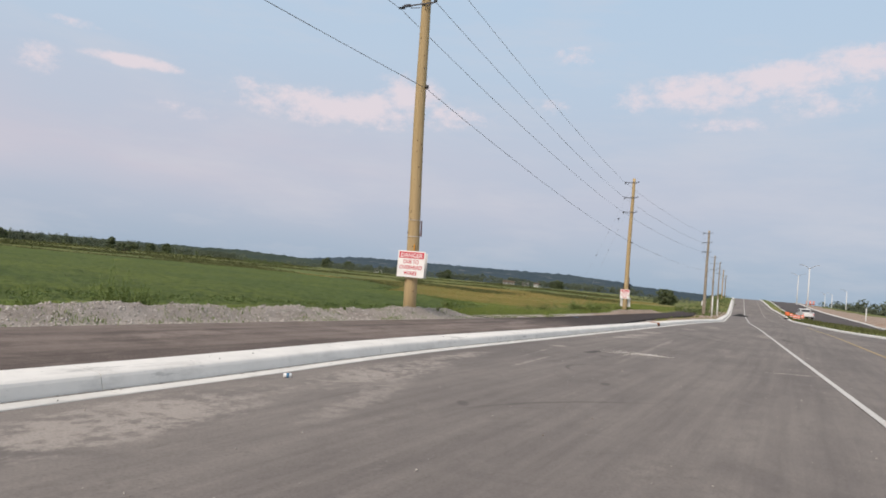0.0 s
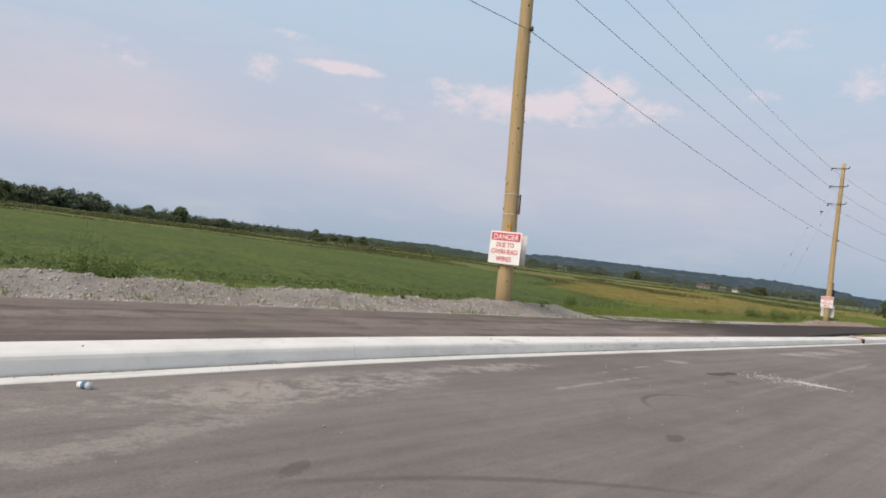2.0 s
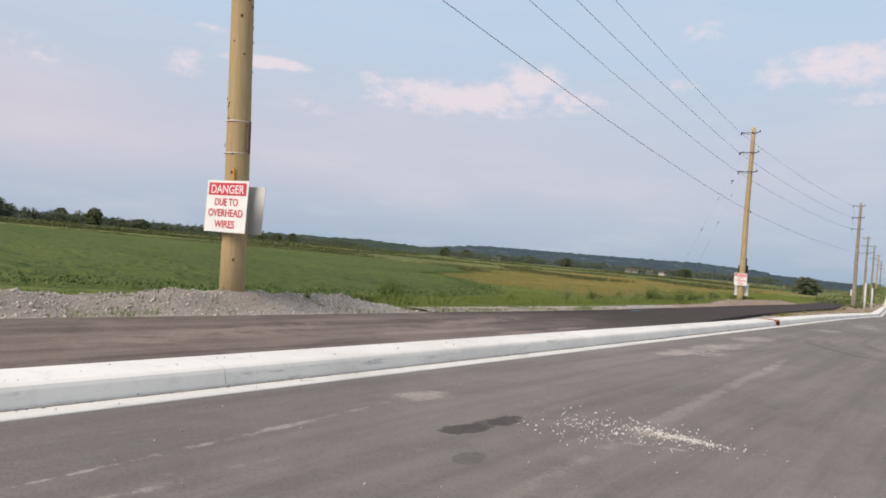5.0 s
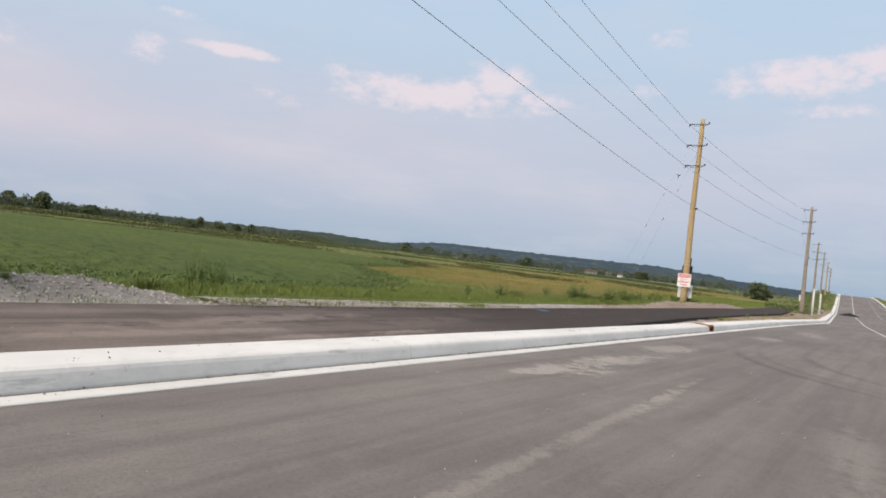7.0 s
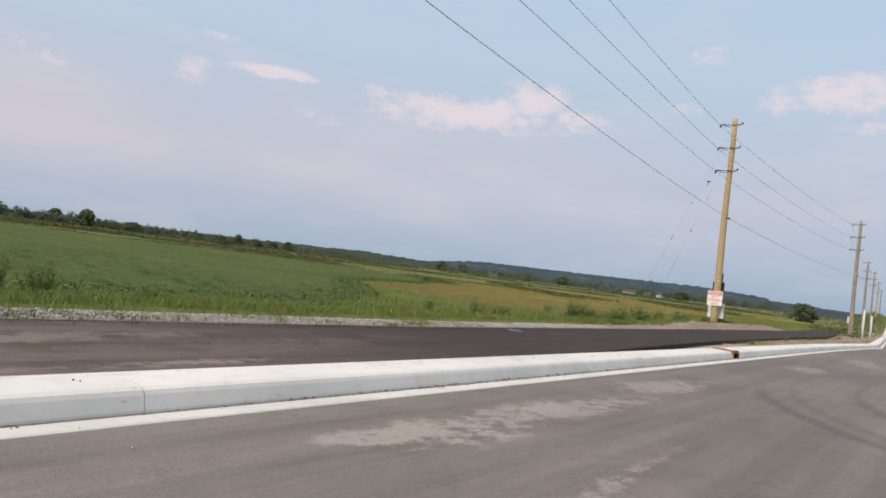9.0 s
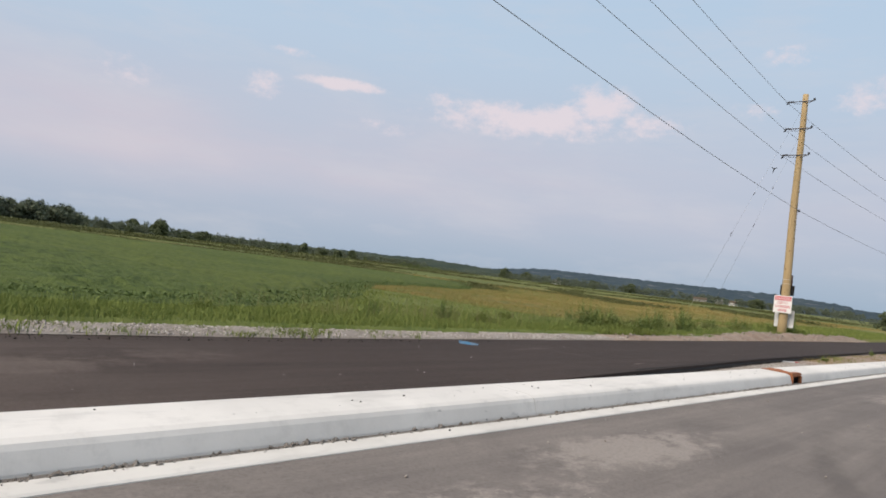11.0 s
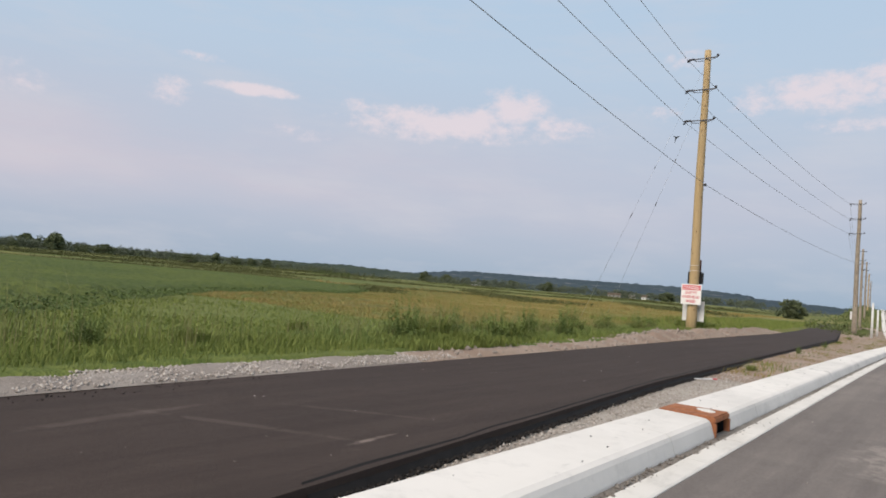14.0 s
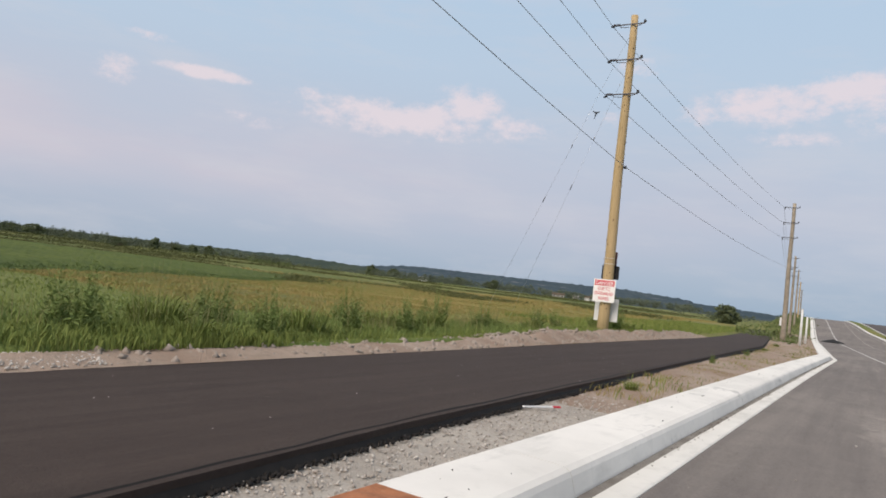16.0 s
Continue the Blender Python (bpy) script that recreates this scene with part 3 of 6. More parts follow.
def tube(name, points, radius, material, parent=None, res=2):
    """A round cable or bent bar along points, as a mesh."""
    pts = [Vector(p) for p in points]
    verts, faces, seg = [], [], 6 if res > 1 else 4
    for i, p in enumerate(pts):
        d = (pts[min(i + 1, len(pts) - 1)] - pts[max(i - 1, 0)]).normalized()
        side = d.cross(Vector((0.13, 0.21, 1))).normalized()
        up = side.cross(d)
        for k in range(seg):
            w = 2 * math.pi * k / seg
            verts.append(p + radius * (math.cos(w) * side + math.sin(w) * up))
    for i in range(len(pts) - 1):
        for k in range(seg):
            a, b = i * seg + k, i * seg + (k + 1) % seg
            faces.append((a, b, b + seg, a + seg))
    faces += [tuple(range(seg - 1, -1, -1)), tuple(range(len(verts) - seg, len(verts)))]
    return raw(name, verts, faces, material, parent, True)


def smooth01(v, lo, hi):
    t = np.clip((np.asarray(v, float) - lo) / (hi - lo), 0, 1)
    return t * t * (3 - 2 * t)


def wob(x, y, s, seed=0.0):
    """Cheap smooth noise in about -1..1 from a few sines, for numpy arrays."""
    x, y = np.asarray(x, float) * s + seed, np.asarray(y, float) * s - seed * 1.7
    return (np.sin(x * 1.7 + 1.3 * np.sin(y * 1.1)) + np.sin(y * 2.3 + 1.1 * np.sin(x * 1.9 + 2)) + 0.6 * np.sin((x + y) * 4.1 + seed) + 0.5 * np.sin((x - y) * 6.3 + 1)) / 3.1


# ---------------------------------------------------------------- the lie of the land
def road_z(y):
    y = np.asarray(y, float)
    return -0.16 * smooth01(y, 42, 75) + 4.15 * smooth01(y, 114, 226) - 5.0 * smooth01(y, 226, 330)


def kerb_x(y):
    """The line of the kerb's face."""
    y = np.asarray(y, float)
    return -3.90 + 0.046 * np.clip(11.0 - y, 0, None) * np.clip((11.0 - y) / 6.0, 0, 1) - 0.067 * np.clip(y - 65.0, 0, None)


def path_near(y):
    y = np.asarray(y, float)
    return kerb_x(np.minimum(y, 60)) - 0.545 - 0.085 * np.clip(y - 27.3, 0, 7.7) - 0.045 * np.clip(y - 35, 0, 27) - 0.10 * np.clip(y - 62, 0, None)


def path_far(y):
    y = np.asarray(y, float)
    return -6.92 - 0.050 * np.clip(y - 26, 0, 34) - 0.10 * np.clip(y - 60, 0, None) + 0.012 * np.clip(8 - y, 0, 40)


def path_z(y):
    return 0.185 + road_z(y) * smooth01(y, 40, 90)


def right_x(y):
    """The kerb on the far side of the carriageway."""
    y = np.asarray(y, float)
    return np.interp(y, [-60, 10, 28, 47, 54, 61, 73, 108, 140, 165, 212, 330], [16.5, 11.8, 10.6, 8.9, 7.8, 6.6, 5.1, 1.8, 0.1, -3.0, -7.1, -14.5])


def ground_z(x, y):
    x, y = np.asarray(x, float), np.asarray(y, float)
    d = np.hypot(x, y)
    bearing = np.degrees(np.arctan2(x, y))
    flat = 200 * (1 - smooth01(-bearing, 12, 50)) * smooth01(-bearing, -8, -2)
    f = 0.02 + 0.0078 * np.clip(d - 55 - flat, 0, 520) + 0.12 * wob(x, y, 0.11) * smooth01(d, 10, 30)
    f = f + 2.0 * smooth01(d, 600, 1500)
    ended = smooth01(y, 118, 150)
    left = (path_far(y) - 0.05) * (1 - ended) + (kerb_x(y) - 3.0) * ended
    top = path_z(y)
    bank = top + 0.08 - 0.24 * (1 - smooth01(y, 18, 20))
    w = smooth01(left - x, 0.9, 5.5 + 4 * smooth01(y, 100, 200))
    z = bank * (1 - w) + f * w
    under = np.minimum(road_z(y) - 0.12, 9) + 0.16 * smooth01(kerb_x(y) - x, 0.5, 0.6)
    z = np.where(x > left - 0.25, under - 0.02, z)
    right = smooth01(x - right_x(y), 10, 60)
    z = np.where(x > 0, (road_z(y) - 0.15) * (1 - right) + (f - 0.9) * right, z)
    return z


def axis(parts):
    out = []
    for a, b, n in parts:
        out += list(np.linspace(a, b, n, endpoint=False))
    return np.array(out + [parts[-1][1]])


XS = axis([(-4500, -900, 12), (-900, -300, 24), (-300, -80, 40), (-80, -25, 44), (-25, -9.5, 40), (-9.5, -3, 34), (-3, 20, 20), (20, 200, 20), (200, 4500, 14)])
YS = axis([(-1500, -100, 10), (-100, -10, 24), (-10, 60, 130), (60, 130, 80), (130, 360, 70), (360, 1000, 24), (1000, 4800, 14)])
gx, gy = np.meshgrid(XS, YS)
gz = ground_z(gx, gy)
nx, ny = len(XS), len(YS)
gv = np.stack([gx, gy, gz], -1).reshape(-1, 3)
gf = [(j * nx + i, j * nx + i + 1, (j + 1) * nx + i + 1, (j + 1) * nx + i) for j in range(ny - 1) for i in range(nx - 1)]
ground = raw("ground", gv, gf, MAT_FIELD, None, True)
tagged(ground, "green and tan rough grassland rolling to the horizon", "ground", kind="structure")


def ribbon(name, ys, lo, hi, n, zf, material, label, category, smooth=True, kind="structure", skirt=0.0):
    """A sheet between two lines lo(y) and hi(y), n quads across."""
    t = np.linspace(0, 1, n + 1)
    ys = np.asarray(ys, float)
    x = lo(ys)[:, None] * (1 - t) + hi(ys)[:, None] * t
    y = np.repeat(ys[:, None], n + 1, 1)
    z = zf(x, y, np.repeat(t[None], len(ys), 0))
    if skirt:
        x = np.concatenate([x[:, :1], x, x[:, -1:]], 1)
        y = np.concatenate([y[:, :1], y, y[:, -1:]], 1)
        z = np.concatenate([z[:, :1] - skirt, z, z[:, -1:] - skirt], 1)
    m = x.shape[1]
    faces = [(j * m + i, j * m + i + 1, (j + 1) * m + i + 1, (j + 1) * m + i) for j in range(len(ys) - 1) for i in range(m - 1)]
    return tagged(raw(name, np.stack([x, y, z], -1).reshape(-1, 3), faces, material, None, smooth), label, category, kind=kind)


Y_ROAD = axis([(-60, 100, 80), (100, 330, 110)])
ribbon("road", Y_ROAD, lambda y: kerb_x(y) + 0.162, right_x, 8, lambda x, y, t: road_z(y) + 0.004 * wob(x, y, 0.8), MAT_ROAD, "dusty grey asphalt road with tyre marks and pale sand", "road")
ribbon("gutter_bed", Y_ROAD, lambda y: kerb_x(y) - 0.10, lambda y: kerb_x(y) + 0.06, 2, lambda x, y, t: road_z(y) + 0.006, MAT_GRIT, "dark grit lying along the foot of the kerb", "gutter")
Y_PATH = axis([(-60, 27, 50), (27, 130, 110)])
ribbon("pavement", Y_PATH, path_far, path_near, 8, lambda x, y, t: path_z(y) - 0.03 * t * smooth01(28 - y, 0, 2) + 0.004 * wob(x, y, 0.9), MAT_PATH, "fresh dark asphalt footpath behind the kerb", "footpath", smooth=False, skirt=0.09)
ribbon("path_edge", axis([(29.0, 128, 220)]), lambda y: path_near(y) - 0.055 + 0.025 * wob(y, y * 0, 5.0), lambda y: path_near(y) + 0.035 + 0.015 * wob(y, y * 0, 7.0, 2), 3, lambda x, y, t: path_z(y) + 0.006 - 0.085 * t ** 1.5, MAT_BITUMEN, "ragged black edge of the fresh asphalt", "asphalt edge")
Y_DIRT = axis([(35.5, 130, 150)])
ribbon("dirt_strip", Y_DIRT, lambda y: path_near(y) - 0.12, lambda y: kerb_x(y) - 0.5, 10, lambda x, y, t: road_z(y) + 0.075 + 0.03 * smooth01(y, 35.6, 38.5) + 0.05 * np.sin(t * 3.14) * smooth01(y, 36, 43) + 0.018 * wob(x, y, 3.1) * smooth01(y, 36, 39), MAT_DIRT, "bare stony dirt strip between footpath and kerb", "dirt strip")

ribbon("gravel_strip", axis([(26.8, 37.0, 60)]), lambda y: path_near(y) - 0.1, lambda y: kerb_x(y) - 0.5, 8, lambda x, y, t: road_z(y) + 0.10 + 0.012 * wob(x, y, 4.0), MAT_PALEGRAVEL, "fine grey gravel between footpath and kerb", "gravel strip")


def bank_z(x, y, t):
    h = 0.17 + 0.27 * np.exp(-((t - 0.42) / 0.26) ** 2) * (1 - smooth01(y, 17.6, 19.6)) * (0.85 + 0.25 * wob(y * 0 + 3, y, 0.6))
    return h + 0.035 * wob(x, y, 2.6) * np.sin(np.clip(t, 0, 1) * 3.14) + 0.02 * wob(x, y, 7.1, 2)


ribbon("gravel_bank", axis([(-40, -5, 40), (-5, 20, 150)]), lambda y: path_far(y) - 1.5, lambda y: path_far(y) + 0.06, 16, bank_z, MAT_GRAVEL, "low ridge of grey crushed limestone beside the footpath", "gravel bank")


def flat_z(x, y, t):
    low = 0.5 + 0.5 * smooth01(y, 19, 22)
    h = 0.19 + 0.05 * np.sin(t * 3.14) * low + 0.16 * np.exp(-((t - 0.45) / 0.3) ** 2) * smooth01(y, 39, 44) * (1 - smooth01(y, 60, 66)) * (0.8 + 0.5 * wob(y * 0, y, 1.3))
    return h + road_z(y) * smooth01(y, 40, 90) + 0.02 * wob(x, y, 3.7) * np.sin(t * 3.14)


ribbon("dirt_shoulder", axis([(32.5, 66, 150)]), lambda y: path_far(y) - 0.7 - 0.14 * wob(y, y * 0, 0.6, 2) - 0.3 * smooth01(y, 38, 46), lambda y: path_far(y) + 0.05, 10, lambda x, y, t: flat_z(x, y, t) - 0.02 * (1 - smooth01(y, 32.6, 33.6)), MAT_DIRT, "brown stony dirt shoulder of the footpath", "dirt shoulder")
ribbon("gravel_shoulder", axis([(19.5, 33.2, 90)]), lambda y: path_far(y) - 0.62 - 0.12 * wob(y, y * 0, 0.5) - 0.35 * smooth01(y, 38, 46), lambda y: path_far(y) + 0.05, 10, flat_z, MAT_GRAVEL, "pale crushed stone shoulder of the footpath", "gravel shoulder")
ribbon("carriageway", axis([(60, 320, 120)]), lambda y: right_x(y) + 2.5 + 2.4 * smooth01(150 - y, 0, 60), lambda y: right_x(y) + 9.0 + 3.5 * smooth01(190 - y, 0, 60), 6, lambda x, y, t: road_z(y) + 0.02, MAT_FAR_ROAD, "newly paved dark second carriageway beyond the median", "road")


def lane_line(name, f, y0, y1, w, material, label, step=3.0):
    ribbon(name, axis([(y0, y1, max(2, int((y1 - y0) / step)))]), lambda y: f(y) - w / 2, lambda y: f(y) + w / 2, 1, lambda x, y, t: road_z(y) + 0.009, material, label, "road marking")


lane_line("road_line", lambda y: 3.5 - 0.0775 * np.minimum(y, 70) - 0.066 * np.clip(y - 70, 0, None), -50, 300, 0.105, MAT_LINE, "solid white painted lane line on the asphalt")
lane_line("road_line", lambda y: 5.35 - 0.029 * y, 4, 80, 0.13, MAT_OLDLINE, "worn yellow painted line on the asphalt")
lane_line("road_line", lambda y: right_x(y) - 0.7, 5, 300, 0.10, MAT_FAINT, "faint white edge line by the median kerb")
lane_line("road_line", lambda y: 1.2 - 0.066 * (y - 70), 75, 300, 0.10, MAT_FAINT, "faint white lane line climbing the hill")

# ---------------------------------------------------------------- kerbs, piece by piece
INLET = (32.93, 33.42)


def kerb_section(y, s, flip=1.0, wide=0.47, h=0.155):
    """Cross-section of a kerb at y, offset s along x; runs from foot to back."""
    x, z = float(s), float(road_z(y))
    prof = [(-0.05, -0.05), (-0.058, 0.02), (-0.085, h - 0.045), (-0.10, h - 0.018), (-0.135, h - 0.002), (-0.20, h + 0.004), (-0.07 - wide, h + 0.012), (-0.082 - wide, h - 0.006), (-0.082 - wide, -0.08)]
    return [(x + a * flip, y, z + b) for a, b in prof]


def piece(name, rows, material, parent):
    """A length of kerb or gutter through its cross-sections, closed at both ends."""
    n, m = len(rows[0]), len(rows)
    faces = [(k * n + n + i, k * n + n + i + 1, k * n + i + 1, k * n + i) for k in range(m - 1) for i in range(n - 1)]
    return raw(name, [p for r in rows for p in r], faces + [tuple(range(n)), tuple(range(m * n - 1, (m - 1) * n - 1, -1))], material, parent)


def kerb_run(name, f, cuts, flip, wide, label, gutter=True, gap=0.003):
    root = tagged(new(name), label, "kerb", kind="structure")
    for y0, y1 in zip(cuts[:-1], cuts[1:]):
        ys = np.linspace(y0 + gap, y1 - gap, max(2, int((y1 - y0) / 1.2) + 1 if y0 < 12 else 2))
        if not (abs(y0 - INLET[0]) < 1e-6 and flip > 0):
            piece("kerb_stone", [kerb_section(y, f(y), flip, wide) for y in ys], MAT_KERB, root)
        if gutter:
            rows = []
            for y in ys:
                x, z = float(f(y)), float(road_z(y))
                rows.append([(x + 0.185, y, z - 0.05), (x + 0.18, y, z + 0.006), (x + 0.165, y, z + 0.014), (x + 0.018, y, z + 0.016), (x + 0.008, y, z - 0.05)])
            piece("gutter_slab", rows, MAT_GUTTER, root)
    return root


cuts = [-38.0, -32.2, -26.4, -20.5, -14.6, -8.8, -2.9, 3.0, 8.08, 12.98, 19.5, 25.99, 31.9, INLET[0], INLET[1], 34.56, 40.4, 46.3, 52.2, 58.6] + [65.0 + 4.0 * k for k in range(62)]
kerb_run("kerb", kerb_x, cuts, 1.0, 0.47, "new white concrete barrier kerb with a narrow gutter strip")
kerb_run("kerb_median", right_x, [round(-8 + 4.2 * k, 1) for k in range(0, 78)], -1.0, 0.2, "white concrete kerb along the grassed median", False)
kerb_run("kerb_median_far", lambda y: float(right_x(y)) + 2.4 + 0.0 * y, [round(136 + 4.2 * k, 1) for k in range(0, 40)], 1.0, 0.2, "white concrete kerb on the second carriageway's near side", False)
kerb_run("kerb_boulevard", lambda y: float(right_x(y)) + 9.0 + 3.5 * float(smooth01(190 - y, 0, 60)), [round(118 + 4.2 * k, 1) for k in range(0, 44)], -1.0, 0.25, "white concrete kerb beyond the second carriageway", False)
ribbon("median_grass", axis([(-20, 330, 150)]), lambda y: right_x(y) + 0.25, lambda y: right_x(y) + 2.35 + 2.4 * smooth01(150 - y, 0, 60), 4, lambda x, y, t: road_z(y) + 0.14 + 0.15 * np.sin(3.14 * t) - 0.34 * t ** 4, MAT_FIELD, "weedy grass strip of the median", "grass strip")
ribbon("boulevard_dirt", axis([(40, 330, 120)]), lambda y: right_x(y) + 9.3 + 3.5 * smooth01(190 - y, 0, 60), lambda y: right_x(y) + 24.0 + 3.5 * smooth01(190 - y, 0, 60), 6, lambda x, y, t: road_z(y) * (1 - 0.3 * t) + 0.1 + 0.1 * wob(x, y, 0.4), MAT_DIRT, "bare graded dirt boulevard beyond the far kerb", "dirt strip")

# ---------------------------------------------------------------- the pole line


def text_mesh(words, size, bold=0.0):
    cu = bpy.data.curves.new("lettering", "FONT")
    cu.body, cu.size, cu.align_x, cu.offset, cu.extrude = words, size, "CENTER", bold, 0.0015
    tmp = new("lettering", cu)
    me = bpy.data.meshes.new_from_object(tmp.evaluated_get(bpy.context.evaluated_depsgraph_get()))
    bpy.data.objects.remove(tmp)
    bpy.data.curves.remove(cu)
    return me


WORDS = None


def danger_sign(x, y, z, w, h, rz, label, category="sign"):
    """A square board with a red band and four lines of lettering; faces -y before the turn. z is its lower edge."""
    global WORDS
    ob = thing("danger_sign", (x, y, z), label, category, "danger signs", rz)
    part("board", box(bmesh.new(), (-w / 2, -0.004, 0), (w / 2, 0.004, h), 0.0015), MAT_SIGN, ob)
    part("band", box(bmesh.new(), (-w / 2 + 0.035, -0.0075, h * 0.715), (w / 2 - 0.035, -0.0042, h * 0.955)), MAT_RED, ob, "red printed band")
    if WORDS is None:
        WORDS = [text_mesh(t, 1.0, 0.010) for t in ("DANGER", "DUE TO", "OVERHEAD", "WIRES")]
    for me, wid, base, mat in zip(WORDS, (0.86, 0.60, 0.90, 0.52), (0.752, 0.515, 0.305, 0.085), (MAT_SIGN, MAT_RED, MAT_RED, MAT_RED)):
        m = me.copy()
        m.materials.clear()
        m.materials.append(mat)
        xs = [v.co.x for v in m.vertices]
        ys = [v.co.y for v in m.vertices]
        o = new("lettering", m)
        o.parent = ob
        cap = (0.168 if base > 0.7 else 0.145) * h
        o.matrix_basis = Matrix.Translation((0, -0.0085, base * h)) @ pose(0, 0, 0, 90) @ Matrix.Diagonal((wid * w * 0.93 / (max(xs) - min(xs)), cap / (max(ys) - min(ys)), 1, 1))
    return ob


def blank_board(x, y, z, w, h, rz, label):
    ob = thing("sign_board", (x, y, z), label, "sign", "blank sign backs", rz)
    part("board", box(bmesh.new(), (-w / 2, -0.004, 0), (w / 2, 0.004, h), 0.0015), MAT_SIGNBACK, ob)
    return ob


def pole_shaft(h, r0, r1, seg=20):
    bm = bmesh.new()
    rings = []
    for i in range(13):
        t = i / 12
        z = -0.5 + t * (h + 0.5)
        r = r0 + (r1 - r0) * t
        dx, dy = 0.012 * math.sin(z * 0.9), 0.010 * math.sin(z * 0.7 + 1)
        rings.append([bm.verts.new((dx + r * math.cos(6.2832 * k / seg), dy + r * math.sin(6.2832 * k / seg), z)) for k in range(seg)])
    for a, b in zip(rings[:-1], rings[1:]):
        for k in range(seg):
            bm.faces.new((a[k], a[(k + 1) % seg], b[(k + 1) % seg], b[k]))
    bm.faces.new(rings[-1])
    bm.faces.new(list(reversed(rings[0])))
    return bm


ARMS = (9.62, 8.47, 7.35)
NEUTRAL = 5.05


def utility_pole(x, y, z, h, r0, label, lean=(0.0, 0.0), near=True, old=False, knots=True, rz=0.0, neutral=None):
    ob = thing("utility_pole", (x, y, z), label, "utility pole", "utility poles along the road")
    ob.matrix_world = Matrix.Translation((x, y, z)) @ Matrix(((1, 0, lean[0], 0), (0, 1, lean[1], 0), (0, 0, 1, 0), (0, 0, 0, 1))).to_3x3().to_quaternion().to_matrix().to_4x4() @ pose(0, 0, 0, 0, 0, rz)
    ob.rotation_euler = (-math.atan(lean[1]), math.atan(lean[0]), radians(rz))
    r1 = r0 * 0.62
    k = h / 9.95
    shaft = part("shaft", pole_shaft(h, r0, r1, 24 if near else 12), MAT_OLDPOLE if old else MAT_POLE, ob, "", True)
    if near and knots:
        rnd = random.Random(int(x * 100 + y))
        bm = bmesh.new()
        for i in range(130):
            zz = 0.5 + (h - 0.7) * i / 130 + rnd.uniform(-0.06, 0.06)
            a = rnd.uniform(0, 6.28)
            r = r0 + (r1 - r0) * (zz + 0.5) / (h + 0.5) + 0.002
            m = Matrix.LocRotScale((r * math.cos(a), r * math.sin(a), zz), Euler((0, 0, a)), (0.006, 0.020, 0.026))
            bmesh.ops.create_icosphere(bm, subdivisions=1, radius=rnd.uniform(0.7, 1.25), matrix=m)
        part("knots", bm, MAT_KNOT, shaft, "dark knots and climbing scars", True)["kind"] = "stuff"
    for n, az_ in enumerate(ARMS):
        zz = az_ * k
        r = r0 + (r1 - r0) * zz / h
        arm = bmesh.new()
        box(arm, (-0.40, -r - 0.03, zz - 0.012), (0.40, -r - 0.008, zz + 0.028), 0.004)
        cone(arm, (-0.38, -r - 0.02, zz - 0.07), (-0.10, -r - 0.02, zz - 0.09), 0.012, 0.012, 6)
        cone(arm, (0.38, -r - 0.02, zz + 0.01), (0.08, -r - 0.02, zz - 0.10), 0.012, 0.012, 6)
        cone(arm, (-0.38, -r - 0.02, zz - 0.08), (-0.38, -r - 0.02, zz + 0.02), 0.012, 0.012, 6)
        a = part("bracket", arm, MAT_DARKSTEEL, ob, "forked steel stand-off bracket")
        ins = bmesh.new()
        for q in range(5):
            cone(ins, (-0.42 - 0.045 * q, -r - 0.02, zz + 0.015), (-0.45 - 0.045 * q, -r - 0.02, zz + 0.015), 0.05, 0.022, 10)
        cone(ins, (-0.40, -r - 0.02, zz + 0.015), (-0.68, -r - 0.02, zz + 0.015), 0.016, 0.016, 8)
        part("insulator", ins, MAT_INSUL, a, "grey ribbed polymer insulator", True)
        stub = bmesh.new()
        for q in range(3):
            cone(stub, (0.40, -r - 0.02, zz + 0.03 + 0.03 * q), (0.40, -r - 0.02, zz + 0.055 + 0.03 * q), 0.05, 0.03, 10)
        part("insulator", stub, MAT_INSUL, a, "grey ribbed polymer insulator", True)
        if near:
            damp = bmesh.new()
            cone(damp, (-0.60, -r - 0.05, zz - 0.05), (-0.53, -r - 0.42, zz - 0.19), 0.035, 0.03, 8)
            part("clamp", damp, MAT_BLACK, a, "black dead-end clamp")
    neu = bmesh.new()
    zz = neutral or NEUTRAL * k
    rr = r0 + (r1 - r0) * zz / h
    cone(neu, (rr * 0.8, -0.02, zz), (rr + 0.10, -0.02, zz - 0.01), 0.018, 0.018, 8)
    cone(neu, (rr + 0.06, -0.02, zz - 0.05), (rr + 0.06, -0.02, zz + 0.04), 0.045, 0.04, 10)
    part("spool", neu, MAT_DARKSTEEL, ob, "dark spool insulator", True)
    return ob


def strap(pole, z, r):
    bm = bmesh.new()
    bmesh.ops.create_cone(bm, cap_ends=False, segments=24, radius1=r + 0.004, radius2=r + 0.004, depth=0.016, matrix=Matrix.Translation((0, 0, z)))
    part("strap", bm, MAT_STRAP, pole, "pale steel strap", True)


